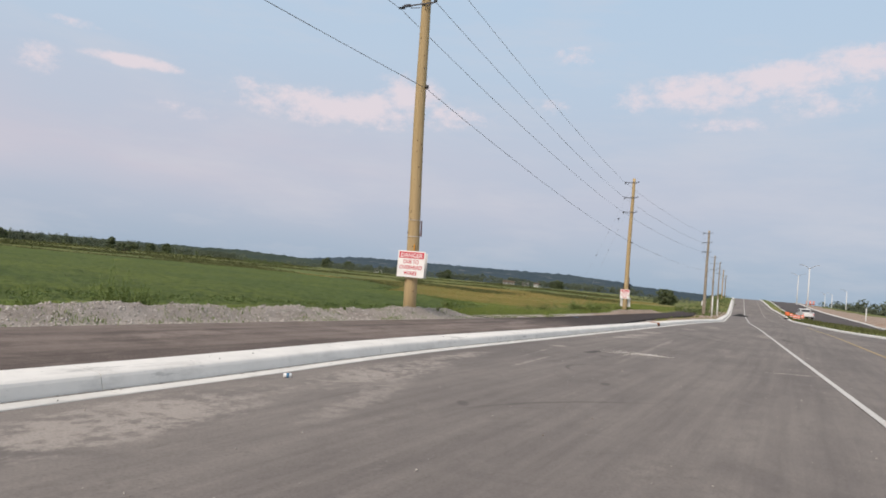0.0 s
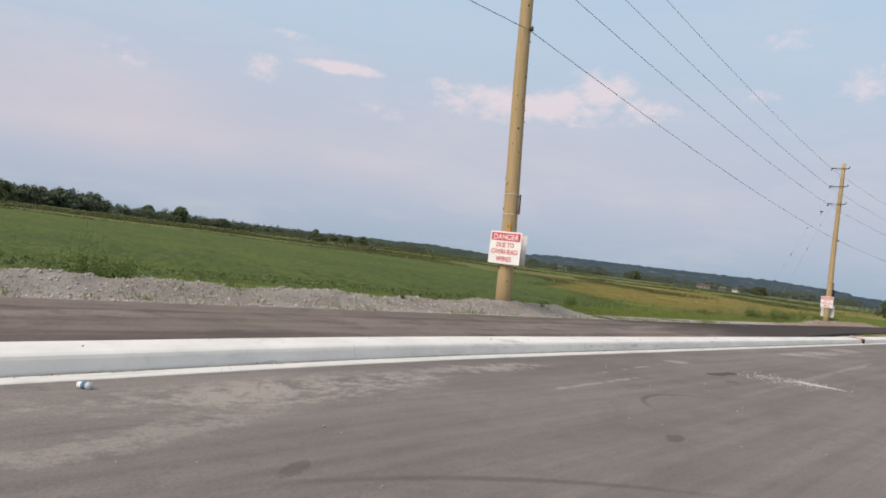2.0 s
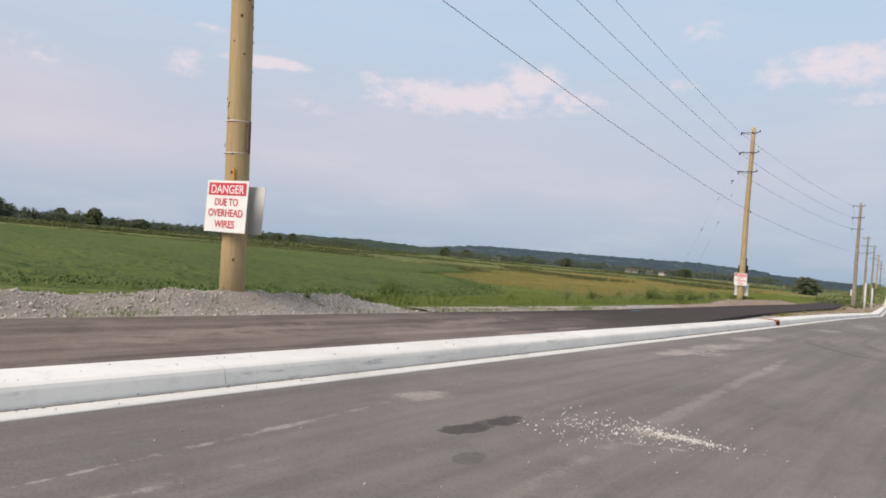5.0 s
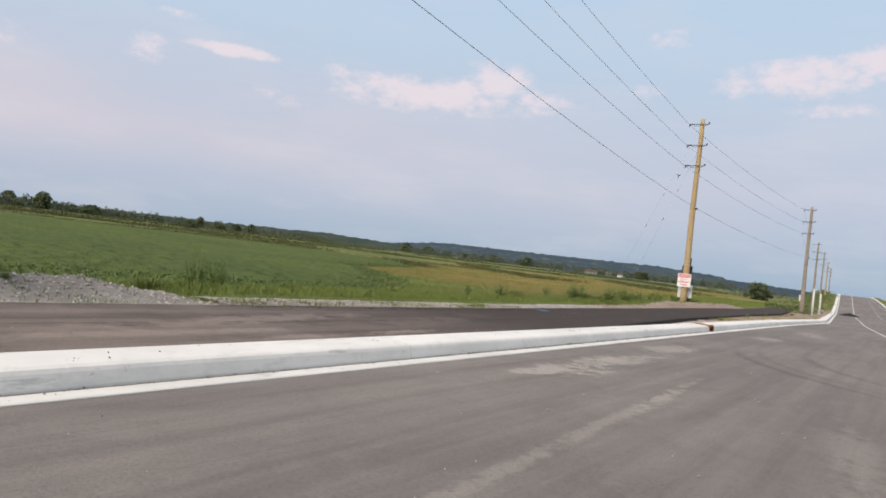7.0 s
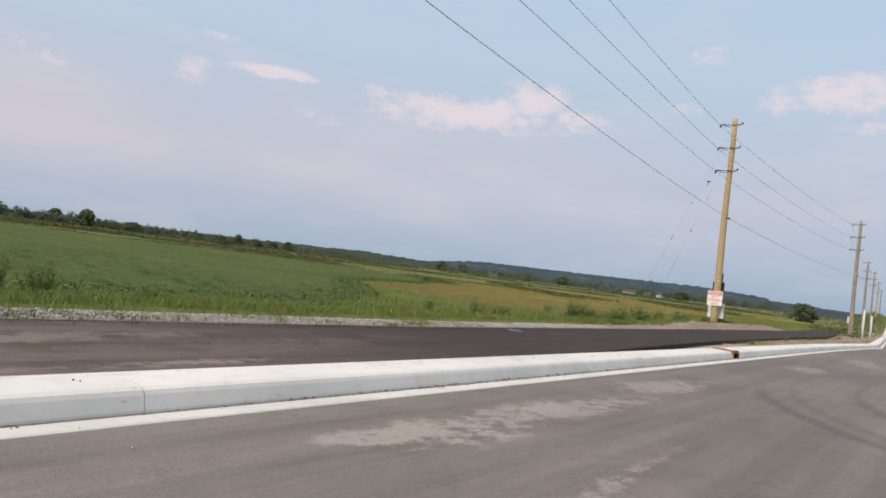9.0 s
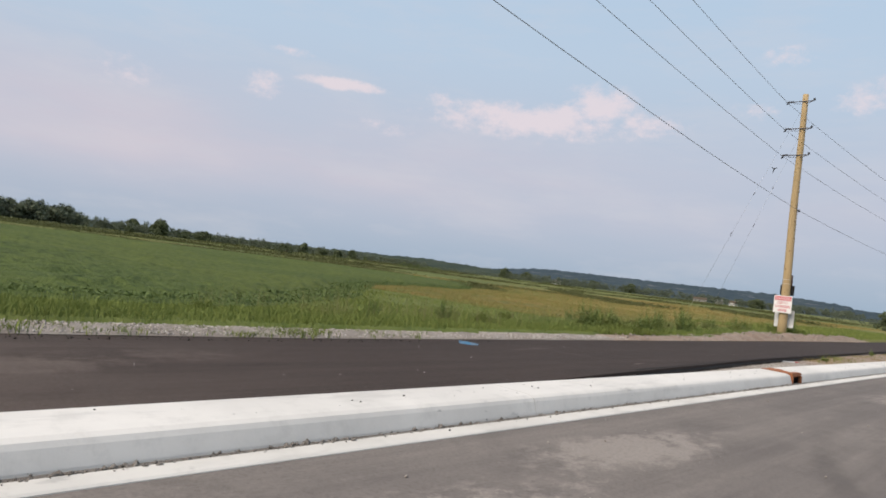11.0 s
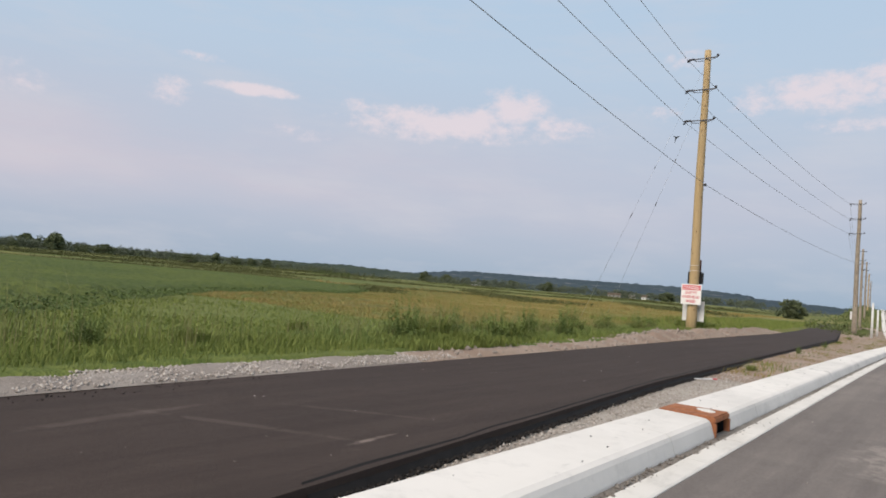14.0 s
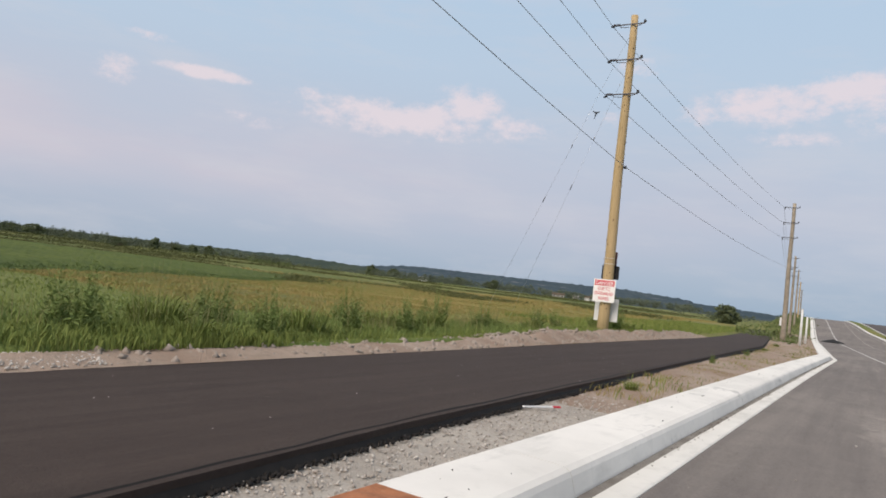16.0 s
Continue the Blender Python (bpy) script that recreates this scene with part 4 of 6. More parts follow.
P1 = utility_pole(-7.86, 15.77, 0.40, 11.6, 0.185, "new honey-coloured timber utility pole leaning off the gravel bank", (-0.014, -0.048), neutral=6.25)
P2 = utility_pole(-9.76, 52.07, 0.36, 10.06, 0.18, "new honey-coloured timber utility pole standing in weeds", (0.0, 0.0))
P3 = utility_pole(-8.02, 87.8, 0.28, 10.0, 0.19, "tall pale weathered timber utility pole beside the verge", (0.0, 0.0), old=True)
far_poles = [utility_pole(-10.7, 123.0, 0.35, 9.3, 0.17, "weathered grey timber utility pole on the rising verge", old=True, near=False),
             utility_pole(-13.1, 158.0, 1.2, 9.5, 0.17, "weathered grey timber utility pole on the rising verge", old=True, near=False),
             utility_pole(-15.5, 194.0, 2.0, 8.9, 0.17, "pale timber utility pole near the crest", near=False),
             utility_pole(-17.7, 228.0, 3.0, 8.0, 0.17, "weathered grey timber utility pole near the crest", old=True, near=False)]
P0 = utility_pole(-6.2, -21.0, 0.35, 10.4, 0.185, "new honey-coloured timber utility pole on the gravel bank")

for z in (2.02, 2.48):
    strap(P1, z, 0.176)
brk = bmesh.new()
cone(brk, (0.17, 0.02, 2.06), (0.24, 0.02, 2.06), 0.012, 0.012, 6)
cone(brk, (0.17, 0.02, 2.43), (0.24, 0.02, 2.43), 0.012, 0.012, 6)
box(brk, (0.225, 0.0, 2.02), (0.255, 0.04, 2.47), 0.004)
part("bracket", brk, MAT_BRACKET, P1, "dark red upright bracket")
tagm = box(bmesh.new(), (0.13, -0.15, 1.62), (0.152, -0.128, 1.80))
part("marker_strip", tagm, MAT_YELLOW, P1, "yellow marker strip")
danger_sign(-7.77, 15.49, 1.265, 0.81, 0.735, 8, "white and red danger board on the timber pole")
blank_board(-7.90, 15.96, 1.27, 0.80, 0.70, -4, "pale back of a second sign board on the timber pole")
for z in (2.0, 2.18):
    strap(P2, z, 0.168)
cab = thing("cable_box", (-9.77, 52.31, 1.90), "black metal cable box strapped to the timber pole", "junction box")
part("body", box(bmesh.new(), (-0.26, -0.07, 0.0), (0.26, 0.09, 0.42), 0.01), MAT_BLACK, cab)
part("conduit", cone(bmesh.new(), (0.15, -0.06, 0.42), (0.15, -0.06, 0.86), 0.05, 0.05, 12), MAT_BRACKET, cab, "dull brown conduit", True)
danger_sign(-9.76, 51.86, 1.15, 0.70, 0.71, 0, "sun-faded red and white danger board on the timber pole")
blank_board(-9.77, 52.28, 0.56, 0.76, 0.72, 0, "blank white back of a lower sign board on the timber pole")
blank_board(-8.10, 88.02, 1.1, 0.5, 0.6, 0, "blank white back of a sign board on a pale timber pole")


def wire(a, b, sag, label, r=0.008, name="overhead_wire"):
    a, b = Vector(a), Vector(b)
    pts = []
    for i in range(25):
        t = i / 24
        p = a.lerp(b, t)
        p.z -= sag * 4 * t * (1 - t)
        pts.append(p)
    return tagged(tube(name, pts, r, MAT_WIRE), label, "cable", "overhead wires")


def ends(x, y, z, h, lean=(0.0, 0.0), neutral=None):
    k = h / 9.95
    out = [(x - 0.66 + lean[0] * a * k, y - 0.14 + lean[1] * a * k, z + a * k + 0.01) for a in ARMS]
    zn = neutral or NEUTRAL * k
    return out + [(x + 0.21 + lean[0] * zn, y - 0.02 + lean[1] * zn, z + zn)]


SPANS = [ends(-6.2, -21.0, 0.35, 10.4), ends(-7.83, 15.73, 0.40, 11.6, (-0.040, -0.022), 6.25), ends(-9.76, 52.07, 0.36, 10.06), ends(-8.02, 87.8, 0.28, 10.0), ends(-10.7, 123.0, 0.35, 9.3), ends(-13.1, 158.0, 1.2, 9.5), ends(-15.5, 194, 2.0, 8.9), ends(-17.7, 228, 3.0, 8.0)]
for n, (e0, e1) in enumerate(zip(SPANS[:-1], SPANS[1:])):
    for q in range(4):
        wire(e0[q], e1[q], 0.32 if q < 3 else 0.30, "thin grey overhead conductor strung between the poles" if q < 3 else "lower neutral cable strung between the poles")


def guy(a, b, at, label):
    """A thin stay from the pole to the ground with strain insulators."""
    ob = thing("guy_wire", b, label, "guy wire", "guy wires")
    a, b = Vector(a), Vector(b)
    tube("strand", [a - b, Vector((0, 0, 0))], 0.0035, MAT_STEEL, ob, 1)
    for t, ln in at:
        p, q = (a - b) * (1 - t), (a - b) * (1 - t - ln)
        part("strain_link", cone(bmesh.new(), p, q, 0.016, 0.016, 8), MAT_INSUL, ob, "dark strain insulator", True)


guy((-9.9, 52.1, 9.7), (-14.2, 52.3, 0.1), [(0.36, 0.012), (0.545, 0.02)], "thin steel stay wire from pole to field with dark links")
guy((-9.9, 52.1, 8.5), (-13.2, 52.3, 0.1), [(0.24, 0.012), (0.43, 0.02)], "thin steel stay wire from pole to field with dark links")
yoke = thing("yoke_plate", (-10.74, 52.15, 7.28), "small dark three-armed yoke fitting hung on a stay wire", "cable fitting")
bm = bmesh.new()
for a in (20, 150, 255):
    cone(bm, (0, 0, 0), (0.12 * math.cos(radians(a)), 0, 0.12 * math.sin(radians(a))), 0.03, 0.014, 8)
cone(bm, (0, 0, 0), (-0.05, 0, -0.20), 0.02, 0.01, 8)
part("fitting", bm, MAT_BLACK, yoke, "", True)

# ---------------------------------------------------------------- the kerb inlet


def kerb_inlet():
    y0, y1 = INLET[0] + 0.006, INLET[1] - 0.006
    f = float(kerb_x(33.0))
    ob = thing("kerb_inlet", (f, (y0 + y1) / 2, 0.0), "rusty cast-iron side inlet set into the white kerb", "storm drain")
    w = (y1 - y0) / 2
    bm = bmesh.new()
    box(bm, (-0.545, -w, 0.115), (-0.06, w, 0.172), 0.012)
    part("top_plate", bm, MAT_RUST, ob)
    bm = bmesh.new()
    bmesh.ops.create_uvsphere(bm, u_segments=28, v_segments=10, radius=1.0, matrix=Matrix.LocRotScale((-0.32, 0.02, 0.166), None, (0.205, 0.13, 0.022)))
    lid = part("lid", bm, MAT_RUST, ob, "raised oval rusty lid", True)
    bm = bmesh.new()
    bmesh.ops.create_uvsphere(bm, u_segments=24, v_segments=8, radius=1.0, matrix=Matrix.LocRotScale((-0.225, 0.025, 0.172), None, (0.10, 0.085, 0.020)))
    part("smear", bm, MAT_GUTTER, lid, "dried pale concrete smear", True)
    bm = bmesh.new()
    box(bm, (-0.10, -w, -0.05), (-0.05, -w + 0.035, 0.118), 0.006)
    part("jamb", bm, MAT_RUST, ob)
    bm = bmesh.new()
    box(bm, (-0.10, w - 0.035, -0.05), (-0.05, w, 0.118), 0.006)
    part("jamb", bm, MAT_RUST, ob)
    bm = bmesh.new()
    box(bm, (-0.545, -w + 0.002, -0.3), (-0.50, w - 0.002, 0.118))
    part("back_wall", bm, MAT_RUST, ob)
    # Side walls and sump are black, painting in the shade inside the inlet.
    for s in (-1, 1):
        bm = bmesh.new()
        box(bm, (-0.50, s * w - 0.02 * (s > 0) - 0.0, -0.3), (-0.10, s * w + 0.02 * (s < 0), 0.115))
        part("side_wall", bm, MAT_BLACK, ob)
    bm = bmesh.new()
    box(bm, (-0.50, -w + 0.02, -0.32), (-0.05, w - 0.02, -0.30))
    part("sump", bm, MAT_BLACK, ob)


kerb_inlet()

# ---------------------------------------------------------------- marks on the asphalt


def blot(name, x, y, rx, ry, rot, z, material, label, category, seed, rough=0.35, n=40):
    """A thin irregular stain, 3 mm thick."""
    rnd = random.Random(seed)
    ph = [(rnd.uniform(0, 6.28), rnd.uniform(0.4, 1.0) / (k + 1)) for k in range(7)]
    bm = bmesh.new()
    vs = []
    for i in range(n):
        a = 6.2832 * i / n
        r = 1 + rough * sum(p[1] * math.sin((k + 2) * a + p[0]) for k, p in enumerate(ph))
        u, v = rx * r * math.cos(a), ry * r * math.sin(a)
        c, s = math.cos(radians(rot)), math.sin(radians(rot))
        vs.append(bm.verts.new((x + u * c - v * s, y + u * s + v * c, z)))
    bm.faces.new(vs)
    bmesh.ops.triangulate(bm, faces=bm.faces[:])
    return tagged(part(name, bm, material), label, category, kind="structure")


blot("blue_paint_patch", -6.66, 28.25, 0.16, 0.17, 2, 0.189, MAT_BLUE, "blue survey paint sprayed on the footpath", "paint mark", 11, 0.32)


# litter
cup = thing("paper_cup", (-3.22, 5.05, 0.026), "crushed white paper cup lying in the gutter", "litter", "", 35)
bm = bmesh.new()
cone(bm, (-0.045, 0, 0), (0.045, 0, 0.0), 0.022, 0.028, 14)
part("cup", bm, MAT_WHITE, cup, "", True)
part("print", cone(bmesh.new(), (-0.012, 0, 0), (0.02, 0, 0), 0.0258, 0.0276, 14), MAT_BLUE, cup, "pale blue band", True)
stake = thing("survey_stake", (-5.0, 36.4, 0.125), "white survey stake with a pink tip lying on gravel", "stake", "", 62)
part("stick", box(bmesh.new(), (-0.16, -0.011, 0.0), (0.16, 0.011, 0.014), 0.003), MAT_WHITE, stake)
part("tip", box(bmesh.new(), (0.16, -0.012, -0.001), (0.24, 0.012, 0.015), 0.003), MAT_RED, stake, "pink painted tip")
heap = bmesh.new()
bmesh.ops.create_grid(heap, x_segments=22, y_segments=14, size=1.0)
for v in heap.verts:
    r = math.hypot(v.co.x, v.co.y)
    v.co = Vector((v.co.x * 1.3, v.co.y * 2.0, max(0, 1 - r) ** 0.8 * 0.42 + 0.05 * noise.noise(Vector((v.co.x * 4, v.co.y * 4, 0))) * max(0, 1 - r) - 0.02))
hp = part("asphalt_heap", heap, MAT_BITUMEN, None, "", True)
hp.matrix_world = pose(-6.0, 121, float(road_z(121)))
tagged(hp, "low dark heap of loose asphalt dumped on the road", "rubble heap")

# ---------------------------------------------------------------- vegetation
RNG = np.random.default_rng(7)


def joined(name, verts, faces, material, label, category, parent=None, kind="stuff", smooth=False):
    """One mesh from numpy arrays: verts (n, 3), faces (m, k)."""
    me = bpy.data.meshes.new(name)
    verts, faces = np.asarray(verts, np.float32), np.asarray(faces, np.int32)
    me.vertices.add(len(verts))
    me.vertices.foreach_set("co", verts.ravel())
    m, k = faces.shape
    me.loops.add(m * k)
    me.loops.foreach_set("vertex_index", faces.ravel())
    me.polygons.add(m)
    me.polygons.foreach_set("loop_start", np.arange(0, m * k, k, dtype=np.int32))
    me.update(calc_edges=True)
    me.materials.append(material)
    if smooth:
        me.polygons.foreach_set("use_smooth", np.ones(m, bool))
    ob = new(name, me)
    if parent is not None:
        ob.parent = parent
    return tagged(ob, label, category, kind=kind)


def blades(px, py, pz, h, w, lean=0.5):
    """Bent grass blades: two kinked quads each, at points with heights h and widths w."""
    n = len(px)
    a = RNG.uniform(0, 6.283, n)
    b = RNG.uniform(0, 6.283, n)
    ca, sa = np.cos(a) * w, np.sin(a) * w
    l1 = RNG.uniform(0.1, 1, n) * lean * h
    ox, oy = np.cos(b) * l1, np.sin(b) * l1
    base = np.stack([px, py, pz], -1)
    v = np.stack([base + np.stack([-ca, -sa, 0 * h - 0.02], -1), base + np.stack([ca, sa, 0 * h - 0.02], -1),
                  base + np.stack([ox * 0.35 + ca * 0.8, oy * 0.35 + sa * 0.8, h * 0.6], -1), base + np.stack([ox * 0.35 - ca * 0.8, oy * 0.35 - sa * 0.8, h * 0.6], -1),
                  base + np.stack([ox + ca * 0.12, oy + sa * 0.12, h], -1), base + np.stack([ox - ca * 0.12, oy - sa * 0.12, h], -1)], 1)
    i = np.arange(n)[:, None] * 6
    f = np.concatenate([i + np.array([0, 1, 2, 3]), i + np.array([3, 2, 4, 5])])
    return v.reshape(-1, 3), f


def scatter(n, y0, y1, lo, hi, clump=0.0, freq=0.5, seed=0.0):
    """Random points between lines lo(y) and hi(y), thinned by a smooth pattern."""
    y = RNG.uniform(y0, y1, n)
    x = lo(y) + (hi(y) - lo(y)) * RNG.uniform(0, 1, n)
    if clump:
        keep = wob(x, y, freq, seed) > RNG.uniform(-1, 1, n) * 0.5 - 1 + 2 * clump - 0.5
        x, y = x[keep], y[keep]
    return x, y


def bank_at(x, y):
    t = np.clip((x - (path_far(y) - 1.5)) / 1.56, 0, 1)
    return bank_z(x, y, t)


def crop_edge(y):
    """Where the bean field begins, seen from the road."""
    y = np.asarray(y, float)
    return np.interp(y, [-80, 5, 18, 28, 32, 37, 44, 63, 90, 140], [-13.5, -12.5, -11.2, -10.6, -13.2, -18.5, -26, -36, -58, -95])


def verge_lo(y):
    return np.maximum(crop_edge(y) - 0.5, path_far(y) - 7.0)


def verge_hi(y):
    y = np.asarray(y, float)
    return path_far(y) - np.where(y < 19, 1.25, 0.55 + 0.35 * smooth01(y, 40, 46))


def tuft_field(name, n, y0, y1, lo, hi, hmin, hmax, w, material, label, clump=0.0, freq=0.5, seed=0.0, per=5, spread=0.06, lean=0.55, zf=None):
    x, y = scatter(n, y0, y1, lo, hi, clump, freq, seed)
    k = len(x)
    h = (hmin + (hmax - hmin) * RNG.uniform(0, 1, k) ** 1.6) * (0.75 + 0.45 * wob(x, y, 0.9, 4.0 + seed))
    h = np.clip(h, hmin * 0.6, hmax * 1.3)
    x, y, h = np.repeat(x, per), np.repeat(y, per), np.repeat(h, per) * RNG.uniform(0.55, 1.1, k * per)
    x = x + RNG.normal(0, spread, len(x))
    y = y + RNG.normal(0, spread, len(y))
    v, f = blades(x, y, (zf or ground_z)(x, y), h, w * RNG.uniform(0.6, 1.4, len(x)), lean)
    return joined(name, v, f, material, label, "grass")


tuft_field("verge_grass", 17000, -6, 52, lambda y: np.maximum(verge_lo(y), verge_hi(y) - 1.9), verge_hi, 0.045, 0.14, 0.0034, MAT_GRASS, "lush bright green grass behind the gravel", per=9, spread=0.09, lean=1.1)
tuft_field("verge_grass", 22000, -6, 60, verge_lo, verge_hi, 0.02, 0.06, 0.0042, MAT_GRASS, "bright green unmown grass along the footpath", per=8, spread=0.10, lean=1.1)
tuft_field("verge_grass", 2600, -6, 62, lambda y: verge_hi(y) - 2.4, verge_hi, 0.08, 0.20, 0.0045, MAT_GRASS, "taller green grass at the edge of the gravel", 0.58, 0.8, 1.0, 14, 0.10, 0.9)
tuft_field("verge_grass", 5000, 60, 130, lambda y: path_far(y) - 9, lambda y: path_far(y) - 0.5, 0.15, 0.35, 0.02, MAT_GRASS, "bright green grass on the rising verge", per=4, spread=0.1)
tuft_field("gravel_weeds", 520, -4, 18.5, lambda y: path_far(y) - 1.0, lambda y: path_far(y) - 0.05, 0.04, 0.10, 0.005, MAT_WEED, "small weeds growing through the gravel", 0.62, 0.9, 2.0, 12, 0.09, 1.3, lambda x, y: bank_at(x, y))
tuft_field("gravel_weeds", 330, 19.5, 28, lambda y: path_far(y) - 0.45, lambda y: path_far(y) - 0.02, 0.03, 0.08, 0.005, MAT_GRASS, "small grass tufts at the footpath's edge", 0.66, 1.3, 3.0, 16, 0.08, 1.4, lambda x, y: 0.21 + 0 * x)
tuft_field("dirt_weeds", 240, 38, 100, lambda y: path_near(y) + 0.15, lambda y: kerb_x(y) - 0.7, 0.05, 0.18, 0.005, MAT_GRASS, "sparse weeds on the bare dirt strip", 0.5, 0.5, 5.0, 10, 0.12, 1.0, lambda x, y: road_z(y) + 0.12)
tuft_field("dry_tufts", 420, 38, 75, lambda y: path_near(y) + 0.1, lambda y: kerb_x(y) - 0.65, 0.04, 0.13, 0.004, MAT_MEADOW, "dry tan grass tufts on the bare dirt strip", 0.5, 0.7, 3.0, 14, 0.10, 1.2, lambda x, y: road_z(y) + 0.12)
tuft_field("meadow_grass", 28000, 41, 110, lambda y: crop_edge(y) - 1.0, lambda y: path_far(y) - 4.5 - 0.02 * np.clip(y, 0, 200), 0.05, 0.14, 0.008, MAT_MEADOW, "tan meadow grass gone to seed", 0.36, 0.10, 6.0, 6, 0.16, 1.0)
tuft_field("meadow_grass", 12000, 28, 110, lambda y: crop_edge(y) - 1.0, lambda y: path_far(y) - 3.0 - 0.02 * np.clip(y, 0, 200), 0.05, 0.13, 0.008, MAT_GRASS, "green patches in the tan meadow", 0.5, 0.13, 9.0, 6, 0.16, 1.0)
tuft_field("meadow_grass", 8000, 100, 260, lambda y: path_far(y) - 70, lambda y: path_far(y) - 12, 0.2, 0.4, 0.05, MAT_MEADOW, "tan meadow grass in the middle distance", 0.45, 0.05, 2.0, 3, 0.4)
tuft_field("verge_grass", 1500, 33, 48, lambda y: path_far(y) - 2.8, lambda y: path_far(y) - 0.75, 0.09, 0.24, 0.005, MAT_WEED, "tangled tall grass between the weeds", 0.35, 0.9, 2.5, 12, 0.12, 0.9)
tuft_field("seed_stalks", 420, 26, 50, lambda y: path_far(y) - 3.6, lambda y: path_far(y) - 1.0, 0.40, 0.75, 0.0022, MAT_STRAW, "thin seeding grass stalks above the verge", 0.5, 0.9, 8.0, 7, 0.10, 0.35)
tuft_field("verge_grass", 1300, 33.6, 37.6, lambda y: path_far(y) - 1.6, lambda y: path_far(y) - 0.03 - 0.3 * np.abs(y - 35.2), 0.06, 0.17, 0.005, MAT_GRASS, "lush grass spilling over the footpath's edge", per=12, spread=0.10, lean=0.9)

# the bean field: a canopy sheet with its own relief, and leaf clumps where it lies near
u = np.linspace(0, 1, 150) ** 1.7
cy = axis([(-90, -8, 40), (-8, 60, 150), (60, 98, 40)])
near_edge = crop_edge(cy) - 0.3
far_edge = np.interp(cy, [-90, 0, 30, 60, 80, 98], [-128, -120, -108, -90, -77, -65.5])
cxx = near_edge[:, None] + (far_edge - near_edge)[:, None] * u
cyy = np.repeat(cy[:, None], len(u), 1)
fall = np.minimum(np.minimum(u * 40, (1 - u) * 40), 1)[None, :] * np.clip((98 - cyy) / 3, 0, 1)
czz = ground_z(cxx, cyy) - 0.1 + fall * (0.34 + 0.07 * wob(cxx, cyy, 2.7) + 0.06 * wob(cxx, cyy, 5.9, 3) + 0.05 * wob(cxx * 0.3, cyy, 1.2, 1))
m_ = len(u)
cf = [(j * m_ + i, j * m_ + i + 1, (j + 1) * m_ + i + 1, (j + 1) * m_ + i) for j in range(len(cy) - 1) for i in range(m_ - 1)]
joined("bean_field", np.stack([cxx, cyy, czz], -1).reshape(-1, 3), cf, MAT_CROPSHEET, "dark green bean field with a low bumpy canopy", "crop field", smooth=True)


def leaf_clumps(name, px, py, pz, size, per, material, label, category, flat=0.5, leaf=1.0):
    """Clumps of small tilted leaf quads."""
    n = len(px)
    px, py, pz, size = (np.repeat(v, per) for v in (px, py, pz, size))
    k = len(px)
    d = RNG.normal(0, 1, (k, 3))
    d /= np.linalg.norm(d, axis=1)[:, None]
    c = np.stack([px, py, pz], -1) + d * (size * RNG.uniform(0.3, 1.0, k))[:, None] * np.array([1, 1, 0.75])
    nrm = d * (1 - flat) + np.array([0, 0, 1]) * flat + RNG.normal(0, 0.35, (k, 3))
    nrm /= np.linalg.norm(nrm, axis=1)[:, None]
    t = np.cross(nrm, RNG.normal(0, 1, (k, 3)))
    t /= np.linalg.norm(t, axis=1)[:, None]
    b = np.cross(nrm, t)
    s = (size * leaf * RNG.uniform(0.25, 0.5, k))[:, None]
    v = np.stack([c - t * s, c - b * s * 0.6, c + t * s, c + b * s * 0.6], 1).reshape(-1, 3)
    f = np.arange(k)[:, None] * 4 + np.arange(4)
    return v, f


x, y = scatter(75000, -8, 75, lambda y: crop_edge(y) - 24, lambda y: crop_edge(y) - 0.2)
v, f = leaf_clumps("", x, y, ground_z(x, y) + 0.15 + 0.06 * wob(x, y, 2.7), RNG.uniform(0.045, 0.085, len(x)), 5, None, "", "")
joined("bean_plants", v, f, MAT_CROP, "leafy bean plants at the near side of the field", "crop plants")


def reed_band(name, x0, y0, x1, y1, width, h, n, label, material=None):
    """A long strip of taller growth between two places."""
    n = n * 2
    t = RNG.uniform(0, 1, n)
    x = x0 + (x1 - x0) * t + RNG.normal(0, width, n)
    y = y0 + (y1 - y0) * t + RNG.normal(0, width, n)
    keep = wob(x, y, 0.035, 3.0) > RNG.uniform(-0.75, -0.25, n)
    x, y, n = x[keep], y[keep], int(keep.sum())
    hh = h * (0.6 + 0.5 * RNG.uniform(0, 1, n)) * (0.8 + 0.3 * wob(x, y, 0.07))
    hh = hh * 0.7
    v, f = leaf_clumps("", x, y, ground_z(x, y) + hh * 0.35, hh * 0.8, 10, None, "", "", 0.15, 0.5)
    return joined(name, v, f, material or MAT_REED, label, "tall grass")


reed_band("reed_strip", -40, 98, -100, 175, 2.2, 1.0, 1000, "dark strip of tall grass across the meadow")
reed_band("reed_strip", -128, -70, -116, 25, 2.4, 1.3, 1500, "long dark hedge of tall grass behind the bean field")
reed_band("reed_strip", -116, 25, -74, 92, 2.0, 1.0, 1100, "dark strip of tall grass behind the bean field")
reed_band("reed_strip", -222, 55, -158, 98, 4.0, 1.6, 1300, "long dark hedge of tall grass across the fields")
reed_band("reed_strip", -158, 98, -66, 108, 2.5, 1.1, 1200, "dark strip of tall grass across the meadow")
reed_band("reed_strip", -72, 118, -42, 112, 1.6, 0.9, 420, "dark strip of tall grass across the meadow")
reed_band("reed_strip", -185, -60, -150, 90, 4.0, 1.7, 1700, "long dark hedge of tall grass across the fields")
reed_band("reed_strip", -150, 90, -100, 260, 4.0, 1.6, 1500, "long dark hedge of tall grass across the fields")
reed_band("reed_strip", -30, 130, -95, 270, 3.0, 1.3, 1000, "dark strip of tall grass across the meadow")
